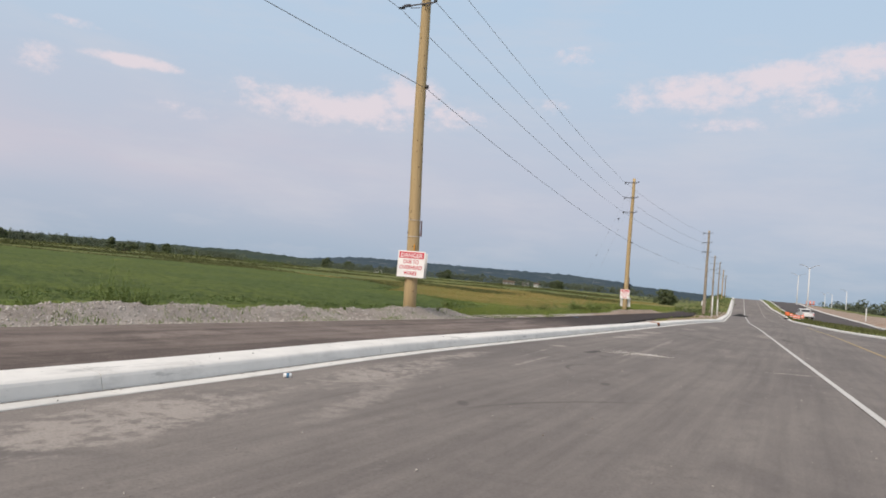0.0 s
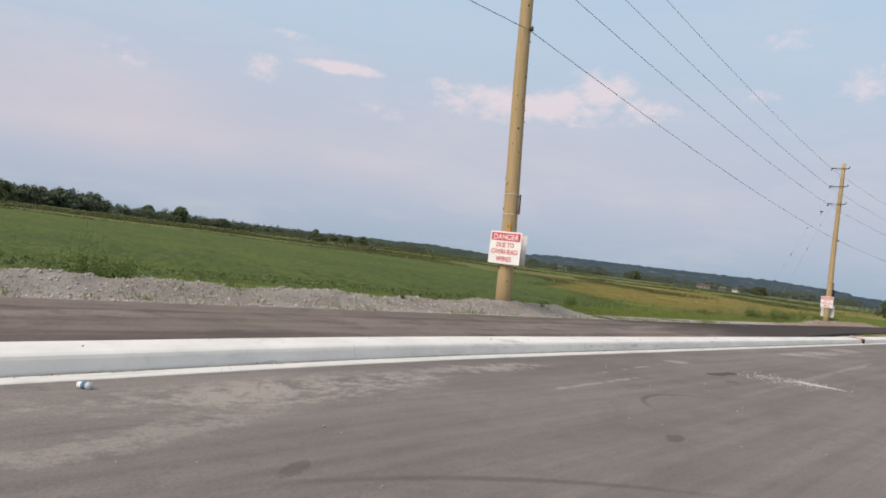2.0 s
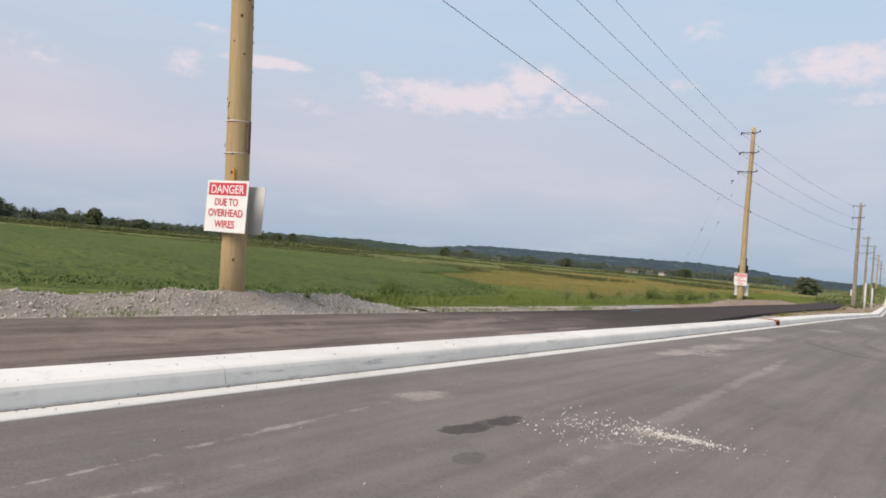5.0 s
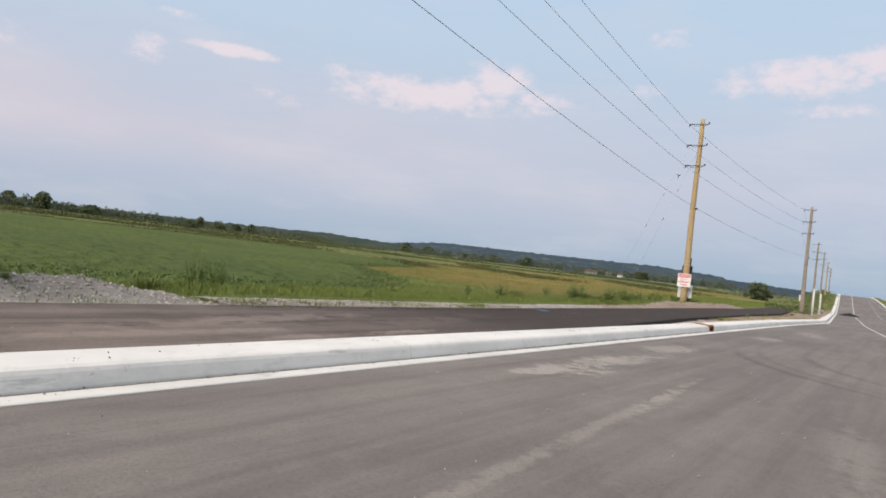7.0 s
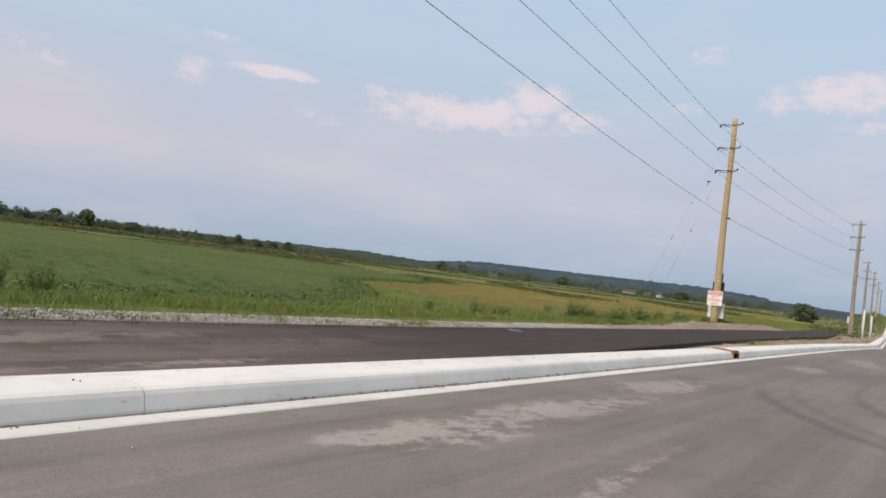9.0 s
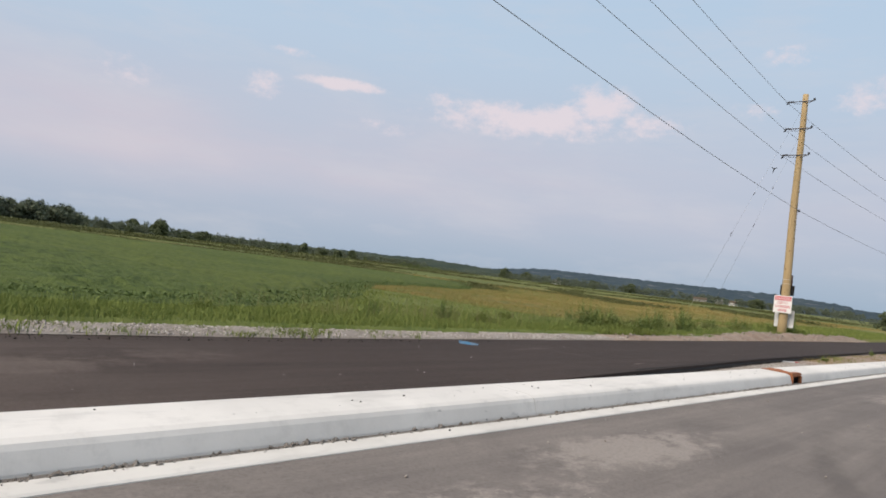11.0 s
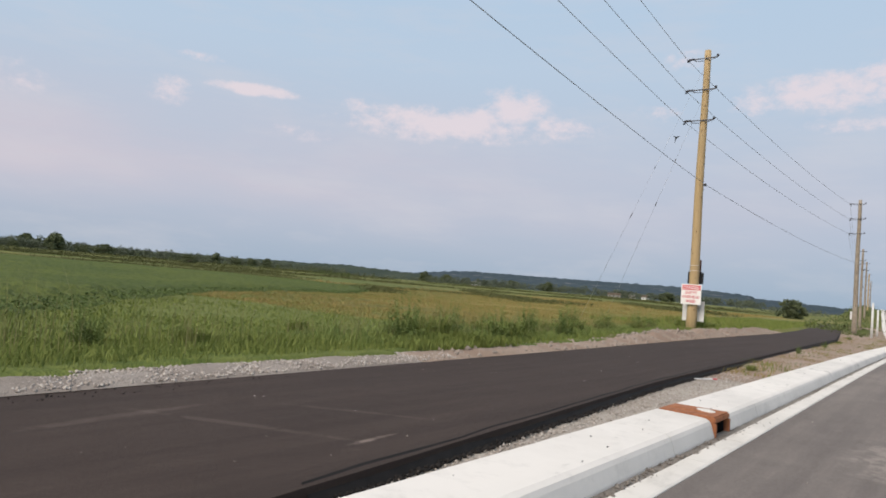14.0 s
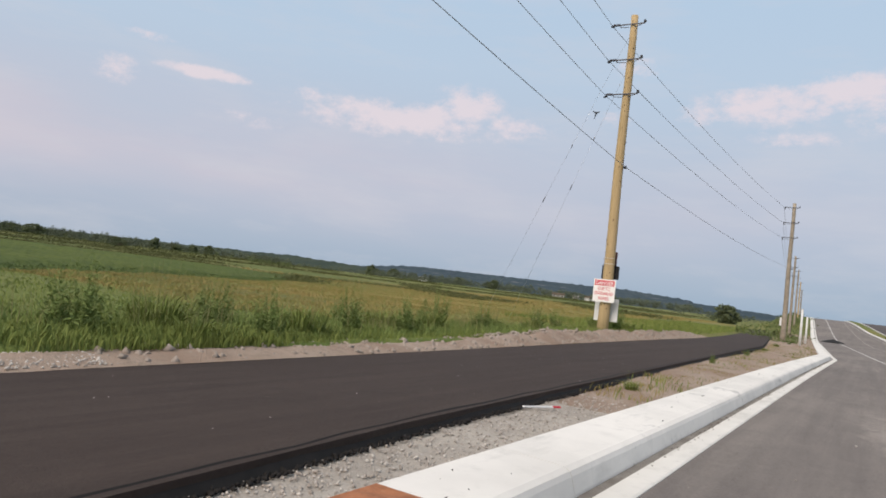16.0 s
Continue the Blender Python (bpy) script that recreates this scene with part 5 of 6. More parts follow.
reed_band("reed_strip", -250, 240, -120, 420, 6.0, 2.2, 1300, "far hedge line between fields")
reed_band("reed_strip", -60, 300, -220, 520, 6.0, 2.4, 1200, "far hedge line between fields")
reed_band("reed_strip", -300, 0, -240, 300, 6.0, 2.2, 1700, "far hedge line between fields")
reed_band("reed_strip", -45, 75, -62, 92, 1.6, 0.8, 240, "dark strip of tall grass across the meadow")

reed_band("verge_shrubs", -10.5, 95, -17.5, 215, 1.6, 1.5, 420, "dark scrub growing along the pole line", MAT_BUSH)
reed_band("verge_shrubs", -7.6, 82, -9.5, 112, 0.5, 0.7, 160, "low scrub on the verge under the poles", MAT_BUSH)

# weeds, built in four shapes and then repeated along the gravel: two leafy herbs, two tussocks
WEEDS = []
for kind in range(4):
    rnd = random.Random(50 + kind)
    herb = kind < 2
    root = new("weed_clump" if herb else "grass_tussock")
    root.empty_display_size = 0.2
    stems = bmesh.new()
    lv, lf = [], []
    if herb:
        hgt, rad = ((0.80, 0.30), (0.95, 0.26))[kind]
        for i in range(26):
            a, r = rnd.uniform(0, 6.28), rad * math.sqrt(rnd.random())
            hh = hgt * rnd.uniform(0.5, 1.05) * (1 - 0.35 * r / rad)
            b = Vector((r * 0.5 * math.cos(a), r * 0.5 * math.sin(a), -0.03))
            t = Vector((r * 1.2 * math.cos(a), r * 1.2 * math.sin(a), hh))
            cone(stems, b, t, 0.005, 0.002, 4)
            for q in range(70):
                w = 0.05 + 0.95 * q / 70
                p = b.lerp(t, w)
                d = Vector((rnd.gauss(0, 1), rnd.gauss(0, 1), rnd.gauss(0.45, 0.5))).normalized()
                side = d.cross(Vector((rnd.gauss(0, 0.4), rnd.gauss(0, 0.4), 1))).normalized()
                ln = rnd.uniform(0.035, 0.095) * (1.3 - 0.8 * w)
                k = len(lv)
                lv += [p, p + d * ln * 0.45 + side * ln * 0.14, p + d * ln - Vector((0, 0, ln * 0.15)), p + d * ln * 0.45 - side * ln * 0.14]
                lf.append((k, k + 1, k + 2, k + 3))
    else:
        hgt, rad = ((0.36, 0.40), (0.45, 0.36))[kind - 2]
        for i in range(420):
            a, r = rnd.uniform(0, 6.28), rad * math.sqrt(rnd.random())
            out, ln = rnd.uniform(0.25, 1.15), hgt * rnd.uniform(0.45, 1.1)
            b = Vector((r * 0.6 * math.cos(a), r * 0.6 * math.sin(a), -0.03))
            d = Vector((math.cos(a + rnd.gauss(0, 0.7)), math.sin(a + rnd.gauss(0, 0.7)), 0))
            side = Vector((-d.y, d.x, 0)) * rnd.uniform(0.0022, 0.0045)
            mid_, tip = b + d * ln * out * 0.4 + Vector((0, 0, ln * 0.68)), b + d * ln * out * 1.15 + Vector((0, 0, ln * rnd.uniform(0.45, 0.95)))
            k = len(lv)
            lv += [b - side, b + side, mid_ + side, mid_ - side, tip]
            lf += [(k, k + 1, k + 2, k + 3), (k + 3, k + 2, k + 4)]
        for i in range(9):
            a = rnd.uniform(0, 6.28)
            cone(stems, (0.05 * math.cos(a), 0.05 * math.sin(a), -0.03), (0.2 * math.cos(a), 0.2 * math.sin(a), hgt * rnd.uniform(1.1, 1.45)), 0.003, 0.0012, 4)
    part("stalk", stems, MAT_WEED if herb else MAT_STRAW, root)["kind"] = "stuff"
    raw("foliage", lv, lf, MAT_WEED if herb else MAT_GRASS, root)["kind"] = "stuff"
    tagged(root, "bushy dark green leafy weed growing out of the verge" if herb else "arching tussock of long green grass on the verge", "weed" if herb else "grass", "roadside weeds")
    WEEDS.append(root)
spots = [(-8.5, 34.4, 1.0), (-8.1, 35.3, 0.8), (-8.8, 35.4, 1.15), (-8.1, 36.3, 0.75), (-9.2, 36.4, 0.9), (-8.6, 37.3, 1.25), (-9.6, 38.0, 0.8), (-8.9, 38.6, 0.85), (-8.7, 39.8, 0.9), (-9.7, 40.4, 1.15), (-9.3, 41.4, 1.0), (-9.9, 42.4, 1.0), (-9.5, 43.6, 0.9), (-10.0, 45.0, 1.0), (-9.7, 46.6, 0.85), (-10.3, 48.2, 0.9), (-10.5, 50.0, 0.9),
         (-10.4, 53.5, 1.1), (-10.7, 54.4, 1.3), (-10.4, 55.4, 1.25), (-10.9, 56.4, 1.3), (-10.6, 57.6, 1.1), (-11.2, 58.6, 1.0), (-8.62, 7.15, 1.0), (-8.75, 7.45, 1.1), (-8.95, 6.95, 1.2), (-8.6, 7.55, 0.95), (-8.8, 5.5, 0.8), (-9.0, 5.0, 0.9), (-8.8, 4.6, 0.75), (-9.1, 8.6, 0.7), (-9.2, 9.6, 0.6), (-9.0, 3.6, 0.8), (-9.3, 2.6, 0.7), (-9.4, 11.0, 0.5), (-9.7, 13.0, 0.5), (-8.9, 16.8, 0.55), (-9.0, 18.4, 0.6), (-8.6, 19.3, 0.65),
         (-8.9, 20.3, 0.75), (-9.3, 21.0, 0.75), (-9.0, 22.4, 0.55), (-9.2, 25.8, 0.45), (-9.0, 28.6, 0.5), (-8.9, 30.2, 0.65), (-9.0, 31.4, 0.7), (-10.8, 34.5, 0.7), (-11.2, 38.0, 0.7), (-12.0, 42.0, 0.7), (-11.4, 46.0, 0.7), (-4.95, 38.9, 0.30), (-5.35, 46.0, 0.3), (-5.6, 52.5, 0.35), (-6.0, 60.0, 0.4), (-6.6, 70.0, 0.5), (-6.8, 79.0, 0.55), (-7.0, 84.0, 0.6), (-8.4, 24.0, 0.3), (-7.9, 8.0, 0.22), (-7.7, 12.4, 0.2), (-7.6, 17.0, 0.22)]
rnd = random.Random(9)
for n, (x, y, s) in enumerate(spots):
    src = WEEDS[(0, 2, 3, 1)[n % 4]] if n < 4 or y > 30 or abs(y - 7.2) > 0.6 or x < -9.2 else WEEDS[n % 2]
    z = (float(ground_z(x, y)) if y > 19 or x < -8.3 else 0.36) if x < -7 else float(road_z(y)) + 0.12
    if n < 4:
        src.matrix_basis = pose(x, y, z, 0, 0, rnd.uniform(0, 360)) @ Matrix.Scale(s, 4)
    else:
        src2 = copy_thing(src, Matrix.Identity(4))
        src2.matrix_basis = pose(x, y, z, 0, 0, rnd.uniform(0, 360)) @ Matrix.Scale(s, 4)

# ---------------------------------------------------------------- stones


def stones(name, px, py, pz, size, material, label, category="stones"):
    n = len(px)
    octa = np.array([[1, 0, 0], [0, 1, 0], [-1, 0, 0], [0, -1, 0], [0, 0, 0.8], [0, 0, -0.7]], float)
    tri = np.array([[0, 1, 4], [1, 2, 4], [2, 3, 4], [3, 0, 4], [1, 0, 5], [2, 1, 5], [3, 2, 5], [0, 3, 5]])
    a = RNG.uniform(0, 6.283, n)
    v = octa[None] * RNG.uniform(0.6, 1.3, (n, 6, 1)) * size[:, None, None]
    ca, sa = np.cos(a)[:, None], np.sin(a)[:, None]
    vx, vy = v[..., 0] * ca - v[..., 1] * sa, v[..., 0] * sa + v[..., 1] * ca
    tilt = RNG.normal(0, 0.35, (n, 1))
    vz = v[..., 2] + tilt * vx
    out = np.stack([vx + px[:, None], vy + py[:, None], vz + pz[:, None]], -1).reshape(-1, 3)
    f = (np.arange(n)[:, None, None] * 6 + tri).reshape(-1, 3)
    return joined(name, out, f, material, label, category)


x, y = scatter(17000, -6, 19.5, lambda y: path_far(y) - 1.35, lambda y: path_far(y) + 0.0)
stones("bank_stones", x, y, bank_at(x, y), 0.007 + 0.026 * RNG.uniform(0, 1, len(x)) ** 4, MAT_STONE, "loose grey limestone chips on the bank")
x, y = scatter(13000, 19.3, 34, lambda y: path_far(y) - 0.66, lambda y: path_far(y) + 0.02)
stones("shoulder_stones", x, y, 0.205 + 0.03 * np.sin(3.14 * np.clip((path_far(y) - x) / 0.66, 0, 1)), 0.006 + 0.015 * RNG.uniform(0, 1, len(x)) ** 2, MAT_STONE, "loose pale stone chips beside the footpath")
x, y = scatter(7000, 34, 64, lambda y: path_far(y) - 0.95, lambda y: path_far(y) + 0.02)
t = np.clip((x - (path_far(y) - 1.0)) / 1.05, 0, 1)
stones("shoulder_stones", x, y, flat_z(x, y, t), 0.006 + 0.06 * RNG.uniform(0, 1, len(x)) ** 6, MAT_CLOD, "lumpy broken stone ridge beside the footpath")
x, y = scatter(15000, 27.5, 60, path_near, lambda y: kerb_x(y) - 0.5)
keep = RNG.uniform(0, 1, len(x)) < np.where(y < 38, 1.0, 0.35)
x, y = x[keep], y[keep]
stones("strip_stones", x, y, road_z(y) + 0.108, 0.004 + 0.010 * RNG.uniform(0, 1, len(x)) ** 2, MAT_STONE, "small grey gravel between footpath and kerb")
x = np.concatenate([RNG.normal(-1.5, 0.22, 260), RNG.normal(-1.1, 0.22, 200), RNG.normal(-0.95, 0.16, 420)])
y = np.concatenate([RNG.normal(14.5, 0.28, 260), RNG.normal(14.7, 0.2, 200), 14.74 + RNG.normal(0, 0.05, 420)])
stones("spilled_stones", x, y, 0.006 + 0 * x, 0.003 + 0.009 * RNG.uniform(0, 1, len(x)) ** 2, MAT_CHIP, "white stone chips spilled on the asphalt")
x, y = scatter(500, 0, 40, lambda y: kerb_x(y) + 0.2, lambda y: 0 * y + 3)
stones("road_grit", x, y, 0.006 + 0 * x, 0.004 + 0.010 * RNG.uniform(0, 1, len(x)) ** 3, MAT_STONE, "scattered small stones on the asphalt")
x, y = scatter(3200, 0, 62, lambda y: kerb_x(y) - 0.07, lambda y: kerb_x(y) + 0.05)
keep = RNG.uniform(0, 1, len(x)) < 0.25 + 0.75 * smooth01(wob(y, y * 0, 0.7), -0.3, 0.4)
x, y = x[keep], y[keep]
stones("gutter_grit", x, y, road_z(y) + np.where(x > kerb_x(y), 0.020, 0.010), 0.003 + 0.008 * RNG.uniform(0, 1, len(x)) ** 2, MAT_GRIT, "dark crumbs of asphalt and soil in the gutter")
x, y = scatter(240, 2, 45, lambda y: kerb_x(y) - 0.5, lambda y: kerb_x(y) + 0.16)
stones("kerb_crumbs", x, y, road_z(y) + np.where(x < kerb_x(y) - 0.14, 0.166, 0.02), 0.003 + 0.007 * RNG.uniform(0, 1, len(x)) ** 2, MAT_BITUMEN, "dark crumbs of soil lying on the white kerb")
x, y = scatter(7000, 27.5, 58, lambda y: path_near(y) - 0.01, lambda y: path_near(y) + 0.075)
stones("path_crumbs", x, y, road_z(y) + 0.115, 0.008 + 0.014 * RNG.uniform(0, 1, len(x)) ** 2, MAT_BITUMEN, "crumbly black asphalt edge of the footpath")

x, y = scatter(190, 16, 46, path_far, path_near)
stones("path_chips", x, y, path_z(y) + 0.002 - 0.02 * (y < 27), 0.002 + 0.006 * RNG.uniform(0, 1, len(x)) ** 3, MAT_STONE, "pale stone chips scattered on the footpath")
x, y = scatter(900, 19.5, 31, lambda y: path_far(y) - 0.02, lambda y: path_far(y) + 0.28, 0.45, 1.1, 4.0)
stones("edge_crumbs", x, y, path_z(y) + 0.002, 0.003 + 0.009 * RNG.uniform(0, 1, len(x)) ** 3, MAT_BITUMEN, "dark asphalt crumbs along the footpath's outer edge")
x, y = scatter(420, 20.5, 33, lambda y: kerb_x(y) - 0.05, lambda y: kerb_x(y) + 0.03, 0.45, 0.8, 7.0)
stones("gutter_clods", x, y, road_z(y) + 0.012, 0.008 + 0.018 * RNG.uniform(0, 1, len(x)) ** 2, MAT_GRIT, "damp grey lumps of soil at the kerb's foot")

# ---------------------------------------------------------------- trees and distance


def crown_mesh(blobs, seed, leaf, per):
    """Leaf clumps round a set of blobs (x, y, z, r)."""
    b = np.array(blobs, float)
    return leaf_clumps("", b[:, 0], b[:, 1], b[:, 2], b[:, 3], per, None, "", "", 0.25, 0.7)


def tree(x, y, h, w, label, seed, material=MAT_TREE, trunk=0.22, group="field trees"):
    rnd = random.Random(seed)
    z = float(ground_z(x, y))
    ob = thing("tree", (x, y, z), label, "tree", group)
    bm = bmesh.new()
    cone(bm, (0, 0, -0.3), (0.1, 0, h * 0.5), trunk, trunk * 0.45, 8)
    for i in range(6):
        a = rnd.uniform(0, 6.28)
        z0 = h * rnd.uniform(0.2, 0.45)
        cone(bm, (0.05, 0, z0), (w * 0.35 * math.cos(a), w * 0.35 * math.sin(a), z0 + h * rnd.uniform(0.15, 0.35)), trunk * 0.35, trunk * 0.12, 5)
    part("trunk", bm, MAT_BARK, ob)
    blobs = []
    for i in range(70):
        a, t = rnd.uniform(0, 6.28), rnd.random()
        zz = h * (0.06 + 0.86 * t)
        prof = max(0.6 * (t < 0.5), math.sin(math.pi * min(1, (0.22 + t * 0.74))) ** 0.6)
        r = w * 0.5 * prof * math.sqrt(rnd.random())
        blobs.append((r * math.cos(a), r * math.sin(a), zz, h * rnd.uniform(0.13, 0.21)))
    v, f = crown_mesh(blobs, seed, 0.2, 70)
    c = joined("crown", v, f, material, "", "", ob, "")
    return ob


tree(-35.5, 228.0, 5.1, 8.0, "round dark green lone tree at the field's edge", 1, MAT_TREE)
A = math.radians


def polar(az_, d):
    return (-0.5 + d * math.sin(A(az_)), 16 + d * math.cos(A(az_)))


for n, (x, y, h, w, lab) in enumerate([(-525, 261, 13.0, 13, "tall round tree standing clear of the wood"), (-728, 325, 15.0, 15, "tall tree at the end of the wood"), (-700, 345, 11.0, 12, "tree at the end of the wood"), (-295, 143, 3.2, 4.2, "small dark round tree in the field"), (-516, 293, 8.0, 16, "broad low tree at the end of the wood"), (-500, 270, 6.0, 11, "broad low tree at the end of the wood"),
                                       (-592, 511, 11.0, 11, "tall tree in the far hedge"), (-604, 500, 9.5, 10, "tall tree in the far hedge"), (-640, 480, 13.0, 7, "tall tree in the far hedge"), (-628, 470, 11.0, 9, "tree in the far hedge"), (-612, 486, 8.0, 13, "tree in the far hedge"), (-219, 169, 3.2, 7.5, "dark rounded shrub thicket in the field"),
                                       (-214, 166, 2.0, 4.5, "small dark shrub in the field"), (-420, 110, 11, 14, "tall tree at the front of the wood"), (-380, 62, 10, 13, "tree at the front of the wood"), (-548, 733, 14, 17, "distant tree in a hedge"), (-520, 742, 12, 17, "distant tree in a hedge"), (-440, 770, 11, 16, "distant tree in a hedge"), (-367, 727, 11, 14, "distant tree in a hedge"), (-217, 682, 9, 16, "distant tree in a hedge")]):
    tree(x, y, h, w, lab, 20 + n, MAT_TREE, 0.3)


def woods(name, a0, a1, d0, d1, n, h, label, material=None, spread=30, per=40):
    """A far wood: many crowns joined in one piece."""
    t = RNG.uniform(0, 1, n)
    az_ = np.radians(a0 + (a1 - a0) * t)
    d = d0 + (d1 - d0) * t + RNG.uniform(-spread, spread, n)
    x, y = -0.5 + d * np.sin(az_), 16 + d * np.cos(az_)
    hh = h * RNG.uniform(0.55, 1.1, n) * (0.85 + 0.25 * wob(t * 60, t * 0, 1.0, n * 0.1))
    z = ground_z(x, y)
    k = 5
    bx = np.repeat(x, k) + RNG.normal(0, 1, n * k) * np.repeat(hh, k) * 0.25
    by = np.repeat(y, k) + RNG.normal(0, 1, n * k) * np.repeat(hh, k) * 0.25
    bz = np.repeat(z, k) + np.repeat(hh, k) * np.tile(np.array([0.22, 0.4, 0.55, 0.7, 0.82]), n)
    v, f = leaf_clumps("", bx, by, bz, np.repeat(hh, k) * 0.27, per * 2 // k, None, "", "", 0.3, 0.62)
    return joined(name, v, f, material or MAT_WOODS, label, "woodland")


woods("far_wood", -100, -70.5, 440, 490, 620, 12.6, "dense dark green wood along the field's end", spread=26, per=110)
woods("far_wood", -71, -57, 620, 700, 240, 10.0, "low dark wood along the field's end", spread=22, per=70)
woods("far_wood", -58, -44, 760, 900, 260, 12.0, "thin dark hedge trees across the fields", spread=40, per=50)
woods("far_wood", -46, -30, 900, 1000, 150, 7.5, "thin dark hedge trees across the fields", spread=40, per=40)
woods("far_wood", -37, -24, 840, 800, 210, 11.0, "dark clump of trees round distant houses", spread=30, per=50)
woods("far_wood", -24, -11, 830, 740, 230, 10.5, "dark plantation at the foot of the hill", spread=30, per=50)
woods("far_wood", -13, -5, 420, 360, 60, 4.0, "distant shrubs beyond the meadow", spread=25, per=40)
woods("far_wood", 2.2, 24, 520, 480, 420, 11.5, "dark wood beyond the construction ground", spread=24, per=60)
woods("field_shrubs", -45.6, -42.4, 250, 252, 40, 2.3, "dark flat-topped shrub thicket in the meadow", MAT_BUSH, 5, 60)
woods("field_shrubs", -60, -40, 330, 420, 40, 2.6, "scattered dark shrubs between the fields", MAT_BUSH, 30, 40)
woods("field_shrubs", -36, -16, 330, 380, 40, 2.4, "scattered dark shrubs in the meadow", MAT_BUSH, 30, 40)


def escarpment(name, a0, a1, base_d, top_d, heights, label, material, n=240):
    """A long wooded scarp: rows from its foot to its crest."""
    t = np.linspace(0, 1, n)
    az_ = a0 + (a1 - a0) * t
    top = np.interp(az_, [p[0] for p in heights], [p[1] for p in heights])
    rows = []
    for q in np.linspace(0, 1, 12):
        d = base_d + (top_d - base_d) * q
        z = -5 + (1.2 + d * np.tan(np.radians(top)) + 5) * smooth01(q, 0.0, 1.0)
        z = z + (2.2 * wob(az_ * 4, az_ * 0 + q * 3, 1.0, q * 5)) * (0.3 + 0.7 * q) + RNG.normal(0, 0.9, n) * q
        rows.append(np.stack([d * np.sin(np.radians(az_)), 16 + d * np.cos(np.radians(az_)), z], -1))
    rows.append(rows[-1] + np.array([0, 400.0, -120.0]))
    v = np.concatenate(rows)
    f = [(j * n + i, j * n + i + 1, (j + 1) * n + i + 1, (j + 1) * n + i) for j in range(len(rows) - 1) for i in range(n - 1)]
    return tagged(raw(name, v, f, material, None, True), label, "hill", kind="structure")


escarpment("backdrop_escarpment", -41, 3, 1900, 2700, [(-41, 0.7), (-38.5, 0.95), (-35, 1.35), (-33.5, 1.42), (-26, 1.42), (-17, 1.46), (-12.4, 1.2), (-11.6, 1.0), (-7.6, 0.84), (-5.6, 0.74), (-4, 0.6), (3, 0.2)], "long wooded escarpment painted haze-blue with pale cliffs on the horizon", MAT_HILL)
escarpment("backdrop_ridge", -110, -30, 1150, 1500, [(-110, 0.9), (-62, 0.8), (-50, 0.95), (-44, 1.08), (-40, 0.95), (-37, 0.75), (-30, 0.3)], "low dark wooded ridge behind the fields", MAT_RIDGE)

# ---------------------------------------------------------------- far buildings


def farmhouse(a, d, w, dep, h, label, wall, roofmat, rz=20):
    x, y = polar(a, d)
    z = float(ground_z(x, y))
    ob = thing("farmhouse", (x, y, z), label, "house", "distant farm buildings", rz)
    part("wall", box(bmesh.new(), (-w / 2, -dep / 2, -1), (w / 2, dep / 2, h)), wall, ob)
    bm = bmesh.new()
    pts = [(-w / 2 - 0.4, -dep / 2 - 0.5, h - 0.1), (-w / 2 - 0.4, dep / 2 + 0.5, h - 0.1), (-w / 2 - 0.4, 0, h + dep * 0.32), (w / 2 + 0.4, -dep / 2 - 0.5, h - 0.1), (w / 2 + 0.4, dep / 2 + 0.5, h - 0.1), (w / 2 + 0.4, 0, h + dep * 0.32)]
    vs = [bm.verts.new(p) for p in pts]
    for q in ((0, 1, 2), (5, 4, 3), (0, 2, 5, 3), (2, 1, 4, 5), (1, 0, 3, 4)):
        bm.faces.new([vs[i] for i in q])
    part("roof", bm, roofmat, ob)
    for i in range(3):
        bm = bmesh.new()
        cx = -w * 0.32 + i * w * 0.32
        box(bm, (cx - 0.5, -dep / 2 - 0.05, h * 0.35), (cx + 0.5, -dep / 2 + 0.02, h * 0.75))
        part("window", bm, MAT_GLASS, ob)


farmhouse(-33.1, 860, 10, 7, 3.6, "white farmhouse far off among hedges", MAT_WHITE, MAT_FARMWALL)
farmhouse(-22.0, 780, 13, 7, 2.6, "low pale farm building among dark trees", MAT_FARMWALL, MAT_BARK)
farmhouse(-19.6, 780, 6, 6, 2.8, "small white house among dark trees", MAT_SIGNBACK, MAT_BARK, -10)
farmhouse(-20.6, 800, 6, 6, 3.0, "small pale house among dark trees", MAT_FARMWALL, MAT_FARMWALL, 40)

# ---------------------------------------------------------------- median and building site


def street_lamp(a, d, h, arms, label, sink=0.0):
    x, y = 1.8 + d * math.sin(A(a)), -1.1 + d * math.cos(A(a))
    z = float(road_z(y)) - sink
    ob = thing("street_lamp", (x, y, z), label, "street lamp", "street lamps")
    bm = bmesh.new()
    cone(bm, (0, 0, -0.4), (0, 0, h), 0.15, 0.085, 12)
    box(bm, (-0.2, -0.2, -0.4), (0.2, 0.2, 0.18), 0.02)
    part("post", bm, MAT_LAMPPOST, ob, "pale concrete post", True)
    for s in arms:
        arm = tube("arm", [(0.05 * s, 0, h - 0.2), (0.5 * s, 0, h + 0.15), (0.95 * s, 0, h + 0.4), (1.3 * s, 0, h + 0.52)], 0.045, MAT_STEEL, ob)
        bm = bmesh.new()
        box(bm, (1.2 if s > 0 else -1.75, -0.12, h + 0.47), (1.75 if s > 0 else -1.2, 0.12, h + 0.57), 0.03)
        part("lamp_head", bm, MAT_STEEL, arm, "flat grey lamp head")


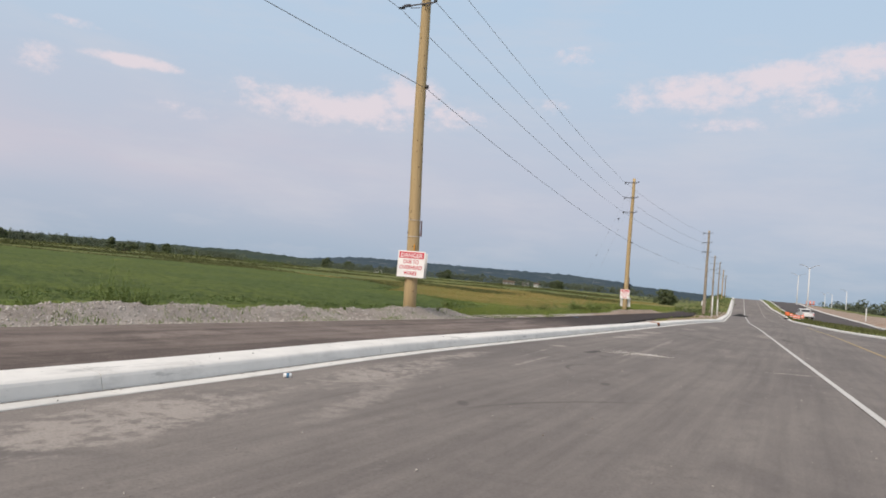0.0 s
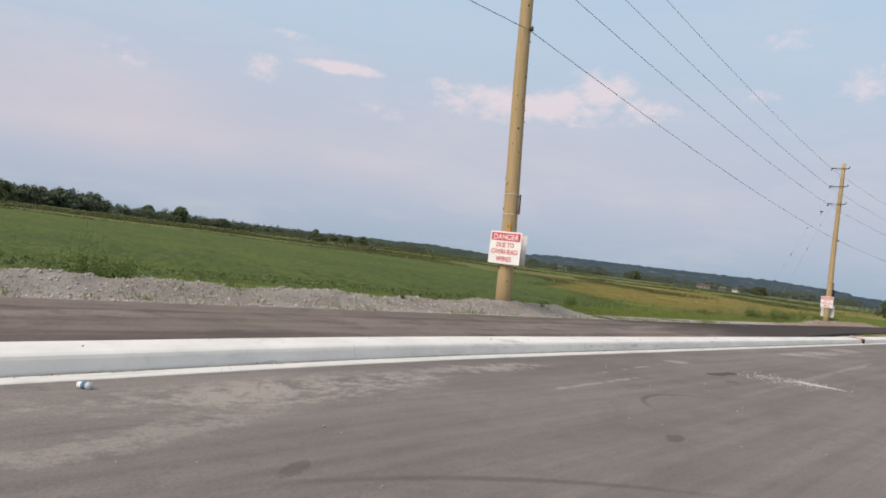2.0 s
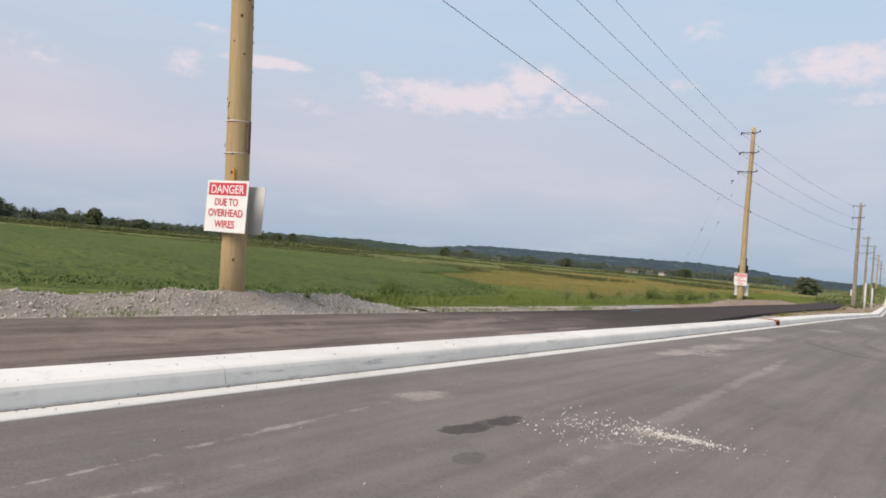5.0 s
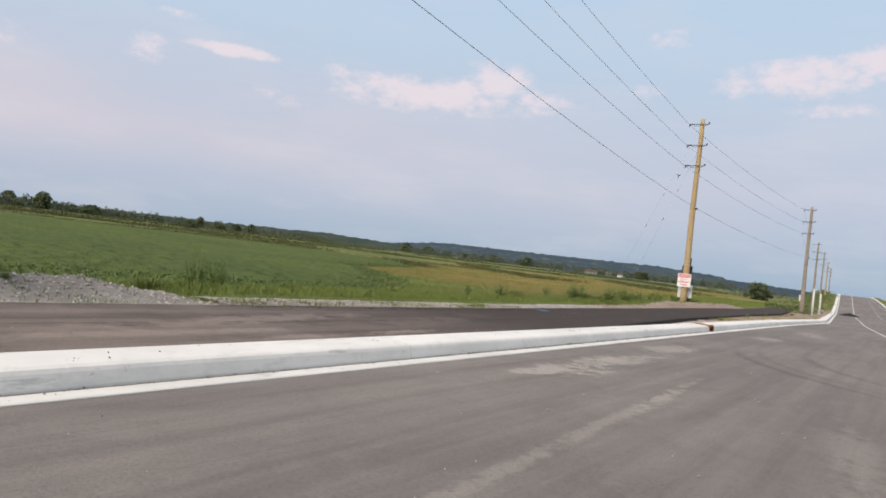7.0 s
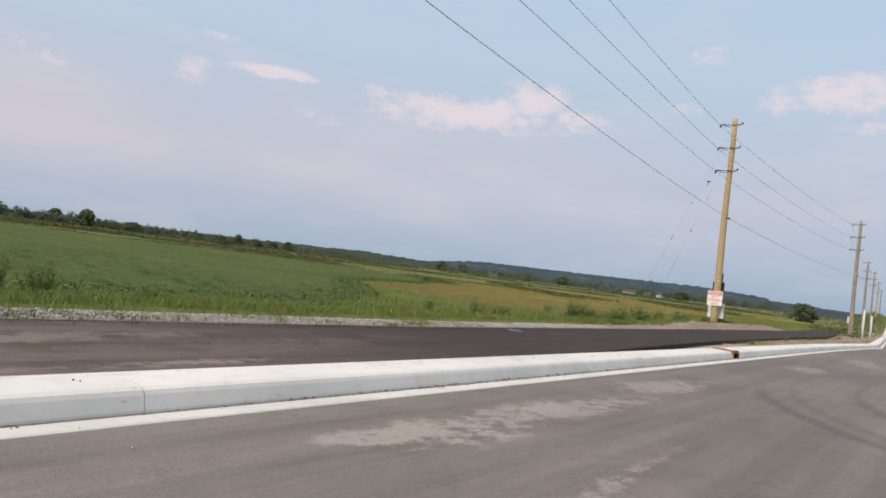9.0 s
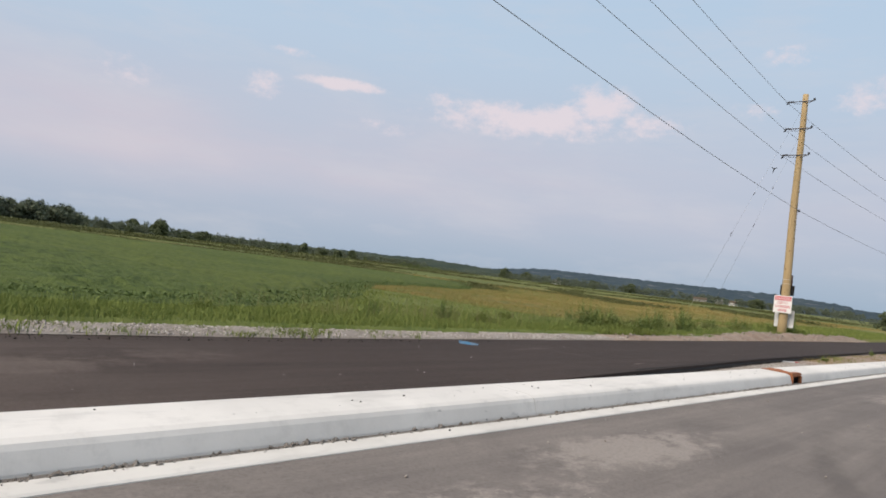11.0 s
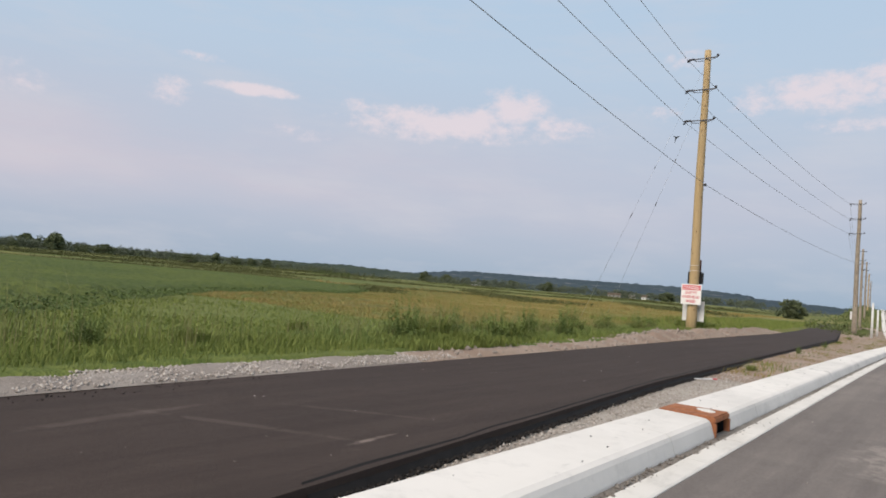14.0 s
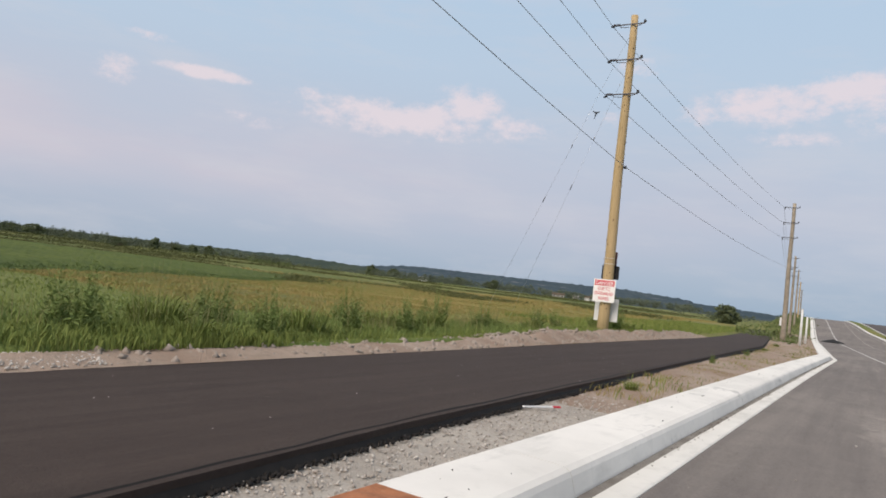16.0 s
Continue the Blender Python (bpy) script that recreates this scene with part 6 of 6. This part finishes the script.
street_lamp(0.8, 148, 9.6, (-1, 1), "tall pale street lamp with two arms on the median", 0.3)
street_lamp(0.1, 196, 9.0, (-1, 1), "tall pale street lamp with two arms on the median", 1.5)
street_lamp(3.25, 236, 9.0, (-1,), "pale single-armed street lamp beside the far carriageway", 4.0)
street_lamp(2.35, 284, 9.0, (-1,), "pale single-armed street lamp beside the far carriageway", 1.2)
street_lamp(7.9, 150, 9.6, (-1,), "pale single-armed street lamp beside the building site", 0.9)
street_lamp(7.3, 196, 9.3, (-1,), "pale single-armed street lamp beside the building site", 4.0)
street_lamp(1.9, 330, 9.5, (-1,), "pale street lamp near the crest", -1.5)


def post(x, y, h, r, label, name="white_post", z=None):
    zz = (float(road_z(y)) + 0.1) if z is None else z
    ob = thing(name, (x, y, zz), label, "post", "white posts")
    part("shaft", cone(bmesh.new(), (0, 0, -0.3), (0, 0, h), r, r * 0.9, 10), MAT_LAMPPOST, ob, "", True)
    part("cap", cone(bmesh.new(), (0, 0, h), (0, 0, h + 0.05), r * 1.15, r * 0.6, 10), MAT_WHITE, ob, "", True)


post(-6.3, 80.0, 2.3, 0.075, "tall white post on the grassy verge")
post(-6.6, 89.0, 2.0, 0.075, "tall white post on the grassy verge")
for a, d in ((4.5, 150), (6.0, 150)):
    post(1.8 + d * math.sin(A(a)), -1.1 + d * math.cos(A(a)), 3.9, 0.10, "short pale concrete post on the building site", z=-0.7)


def road_sign(x, y, label):
    ob = thing("construction_sign", (x, y, float(road_z(y))), label, "road sign", "", 5)
    part("panel", box(bmesh.new(), (-0.33, -0.01, 0.65), (0.33, 0.01, 1.25), 0.01), MAT_ORANGE, ob, "blank orange panel")
    for s in (-1, 1):
        part("leg", cone(bmesh.new(), (0.35 * s, 0.15 * s, 0), (0.2 * s, 0, 0.85), 0.03, 0.03, 8), MAT_DARKSTEEL, ob)
    part("weight", box(bmesh.new(), (-0.5, -0.3, 0), (0.5, 0.3, 0.22), 0.05), MAT_BLACK, ob, "dark sandbag weight")


road_sign(0.75, 128, "orange construction sign on a low stand at the median's nose")


def barrel(x, y):
    ob = thing("traffic_barrel", (x, y, float(road_z(y))), "orange traffic barrel with white bands by the median", "traffic barrel", "traffic barrels")
    part("body", cone(bmesh.new(), (0, 0, 0.08), (0, 0, 1.0), 0.29, 0.22, 14), MAT_ORANGE, ob, "", True)
    part("base", cone(bmesh.new(), (0, 0, 0), (0, 0, 0.09), 0.38, 0.36, 14), MAT_BLACK, ob, "", True)
    for z, r in ((0.42, 0.267), (0.70, 0.247)):
        part("band", cone(bmesh.new(), (0, 0, z), (0, 0, z + 0.12), r + 0.006, r - 0.003, 14), MAT_WHITE, ob, "white reflective band", True)


for x, y in ((1.9, 121), (2.4, 119), (3.0, 125), (1.4, 130), (4.6, 206), (5.4, 207), (6.2, 209)):
    barrel(x, y)


def pickup(x, y, rz, label):
    z = float(road_z(y)) + 0.05
    ob = thing("pickup_truck", (x, y, z), label, "truck", "", rz)
    bm = bmesh.new()
    box(bm, (-0.92, -2.5, 0.45), (0.92, 2.5, 1.0), 0.08)
    box(bm, (-0.92, -2.45, 0.98), (-0.84, -0.45, 1.22), 0.02)
    box(bm, (0.84, -2.45, 0.98), (0.92, -0.45, 1.22), 0.02)
    part("body", bm, MAT_WHITE, ob)
    bm = bmesh.new()
    box(bm, (-0.82, -0.5, 0.98), (0.82, 1.3, 1.78), 0.14)
    part("cab", bm, MAT_WHITE, ob)
    part("rear_window", box(bmesh.new(), (-0.68, -0.53, 1.22), (0.68, -0.49, 1.62), 0.01), MAT_GLASS, ob)
    for s in (-1, 1):
        part("side_window", box(bmesh.new(), (0.80 * s - 0.03, -0.3, 1.2), (0.80 * s + 0.03, 0.95, 1.62), 0.01), MAT_GLASS, ob)
        part("tail_light", box(bmesh.new(), (0.80 * s - 0.08, -2.53, 0.75), (0.80 * s + 0.08, -2.49, 1.0), 0.01), MAT_RED, ob)
        for yy in (-1.6, 1.65):
            w = part("wheel", cone(bmesh.new(), (s * 0.70, yy, 0.38), (s * 0.95, yy, 0.38), 0.38, 0.38, 18), MAT_BLACK, ob, "", True)
            part("rim", cone(bmesh.new(), (s * 0.90, yy, 0.38), (s * 0.965, yy, 0.38), 0.22, 0.20, 14), MAT_STEEL, w, "", True)


pickup(3.4, 136, 12, "white pickup truck parked beyond the median's nose")


def excavator(x, y, z, rz):
    ob = thing("excavator", (x, y, z), "orange-yellow tracked excavator parked on the building site", "excavator", "", rz)
    for s in (-1, 1):
        part("track", box(bmesh.new(), (1.1 * s - 0.3, -2.1, 0), (1.1 * s + 0.3, 2.1, 0.9), 0.25), MAT_BLACK, ob, "black crawler track")
    part("house", box(bmesh.new(), (-1.5, -2.2, 1.0), (1.5, 1.4, 2.2), 0.15), MAT_YELLOW, ob)
    c = part("cab", box(bmesh.new(), (-1.45, 0.1, 2.1), (-0.4, 1.5, 3.1), 0.1), MAT_YELLOW, ob)
    part("window", box(bmesh.new(), (-1.35, 1.47, 2.3), (-0.5, 1.52, 2.95), 0.01), MAT_GLASS, c)
    bm = bmesh.new()
    cone(bm, (0.1, 1.2, 1.7), (0.1, 3.4, 2.5), 0.32, 0.24, 8)
    part("boom", bm, MAT_YELLOW, ob)
    part("stick", cone(bmesh.new(), (0.1, 3.4, 2.5), (0.1, 4.6, 1.0), 0.22, 0.16, 8), MAT_YELLOW, ob)
    part("bucket", box(bmesh.new(), (-0.4, 4.1, 0.0), (0.6, 5.1, 1.0), 0.2), MAT_DARKSTEEL, ob)


excavator(21.3, 150, -1.0, 12)
for n, (x, y, s) in enumerate([(14.5, 135, 1.0), (17.5, 142, 1.3), (11.5, 140, 0.8), (24.5, 152, 1.1)]):
    bm = bmesh.new()
    bmesh.ops.create_grid(bm, x_segments=18, y_segments=18, size=1.0)
    for v in bm.verts:
        r = math.hypot(v.co.x, v.co.y)
        v.co = Vector((v.co.x * 3.2, v.co.y * 3.0, max(0, 1 - r) * 1.5 * s + 0.25 * noise.noise(Vector((v.co.x * 3, v.co.y * 3, n)))))
    d = part("soil_pile", bm, MAT_DIRT, None, "", True)
    d.matrix_world = pose(x, y, -0.75)
    tagged(d, "heap of loose brown soil on the building site", "soil heap", "soil heaps")
x, y = scatter(5000, 30, 150, lambda y: right_x(y) + 0.35, lambda y: right_x(y) + 2.6 + 2.0 * smooth01(150 - y, 0, 60))
h = RNG.uniform(0.15, 0.45, len(x))
v, f = blades(x, y, road_z(y) + 0.2, h, 0.03 * RNG.uniform(0.6, 1.4, len(x)), 0.6)
joined("median_weeds", v, f, MAT_REED, "unmown grass and weeds on the median", "grass")
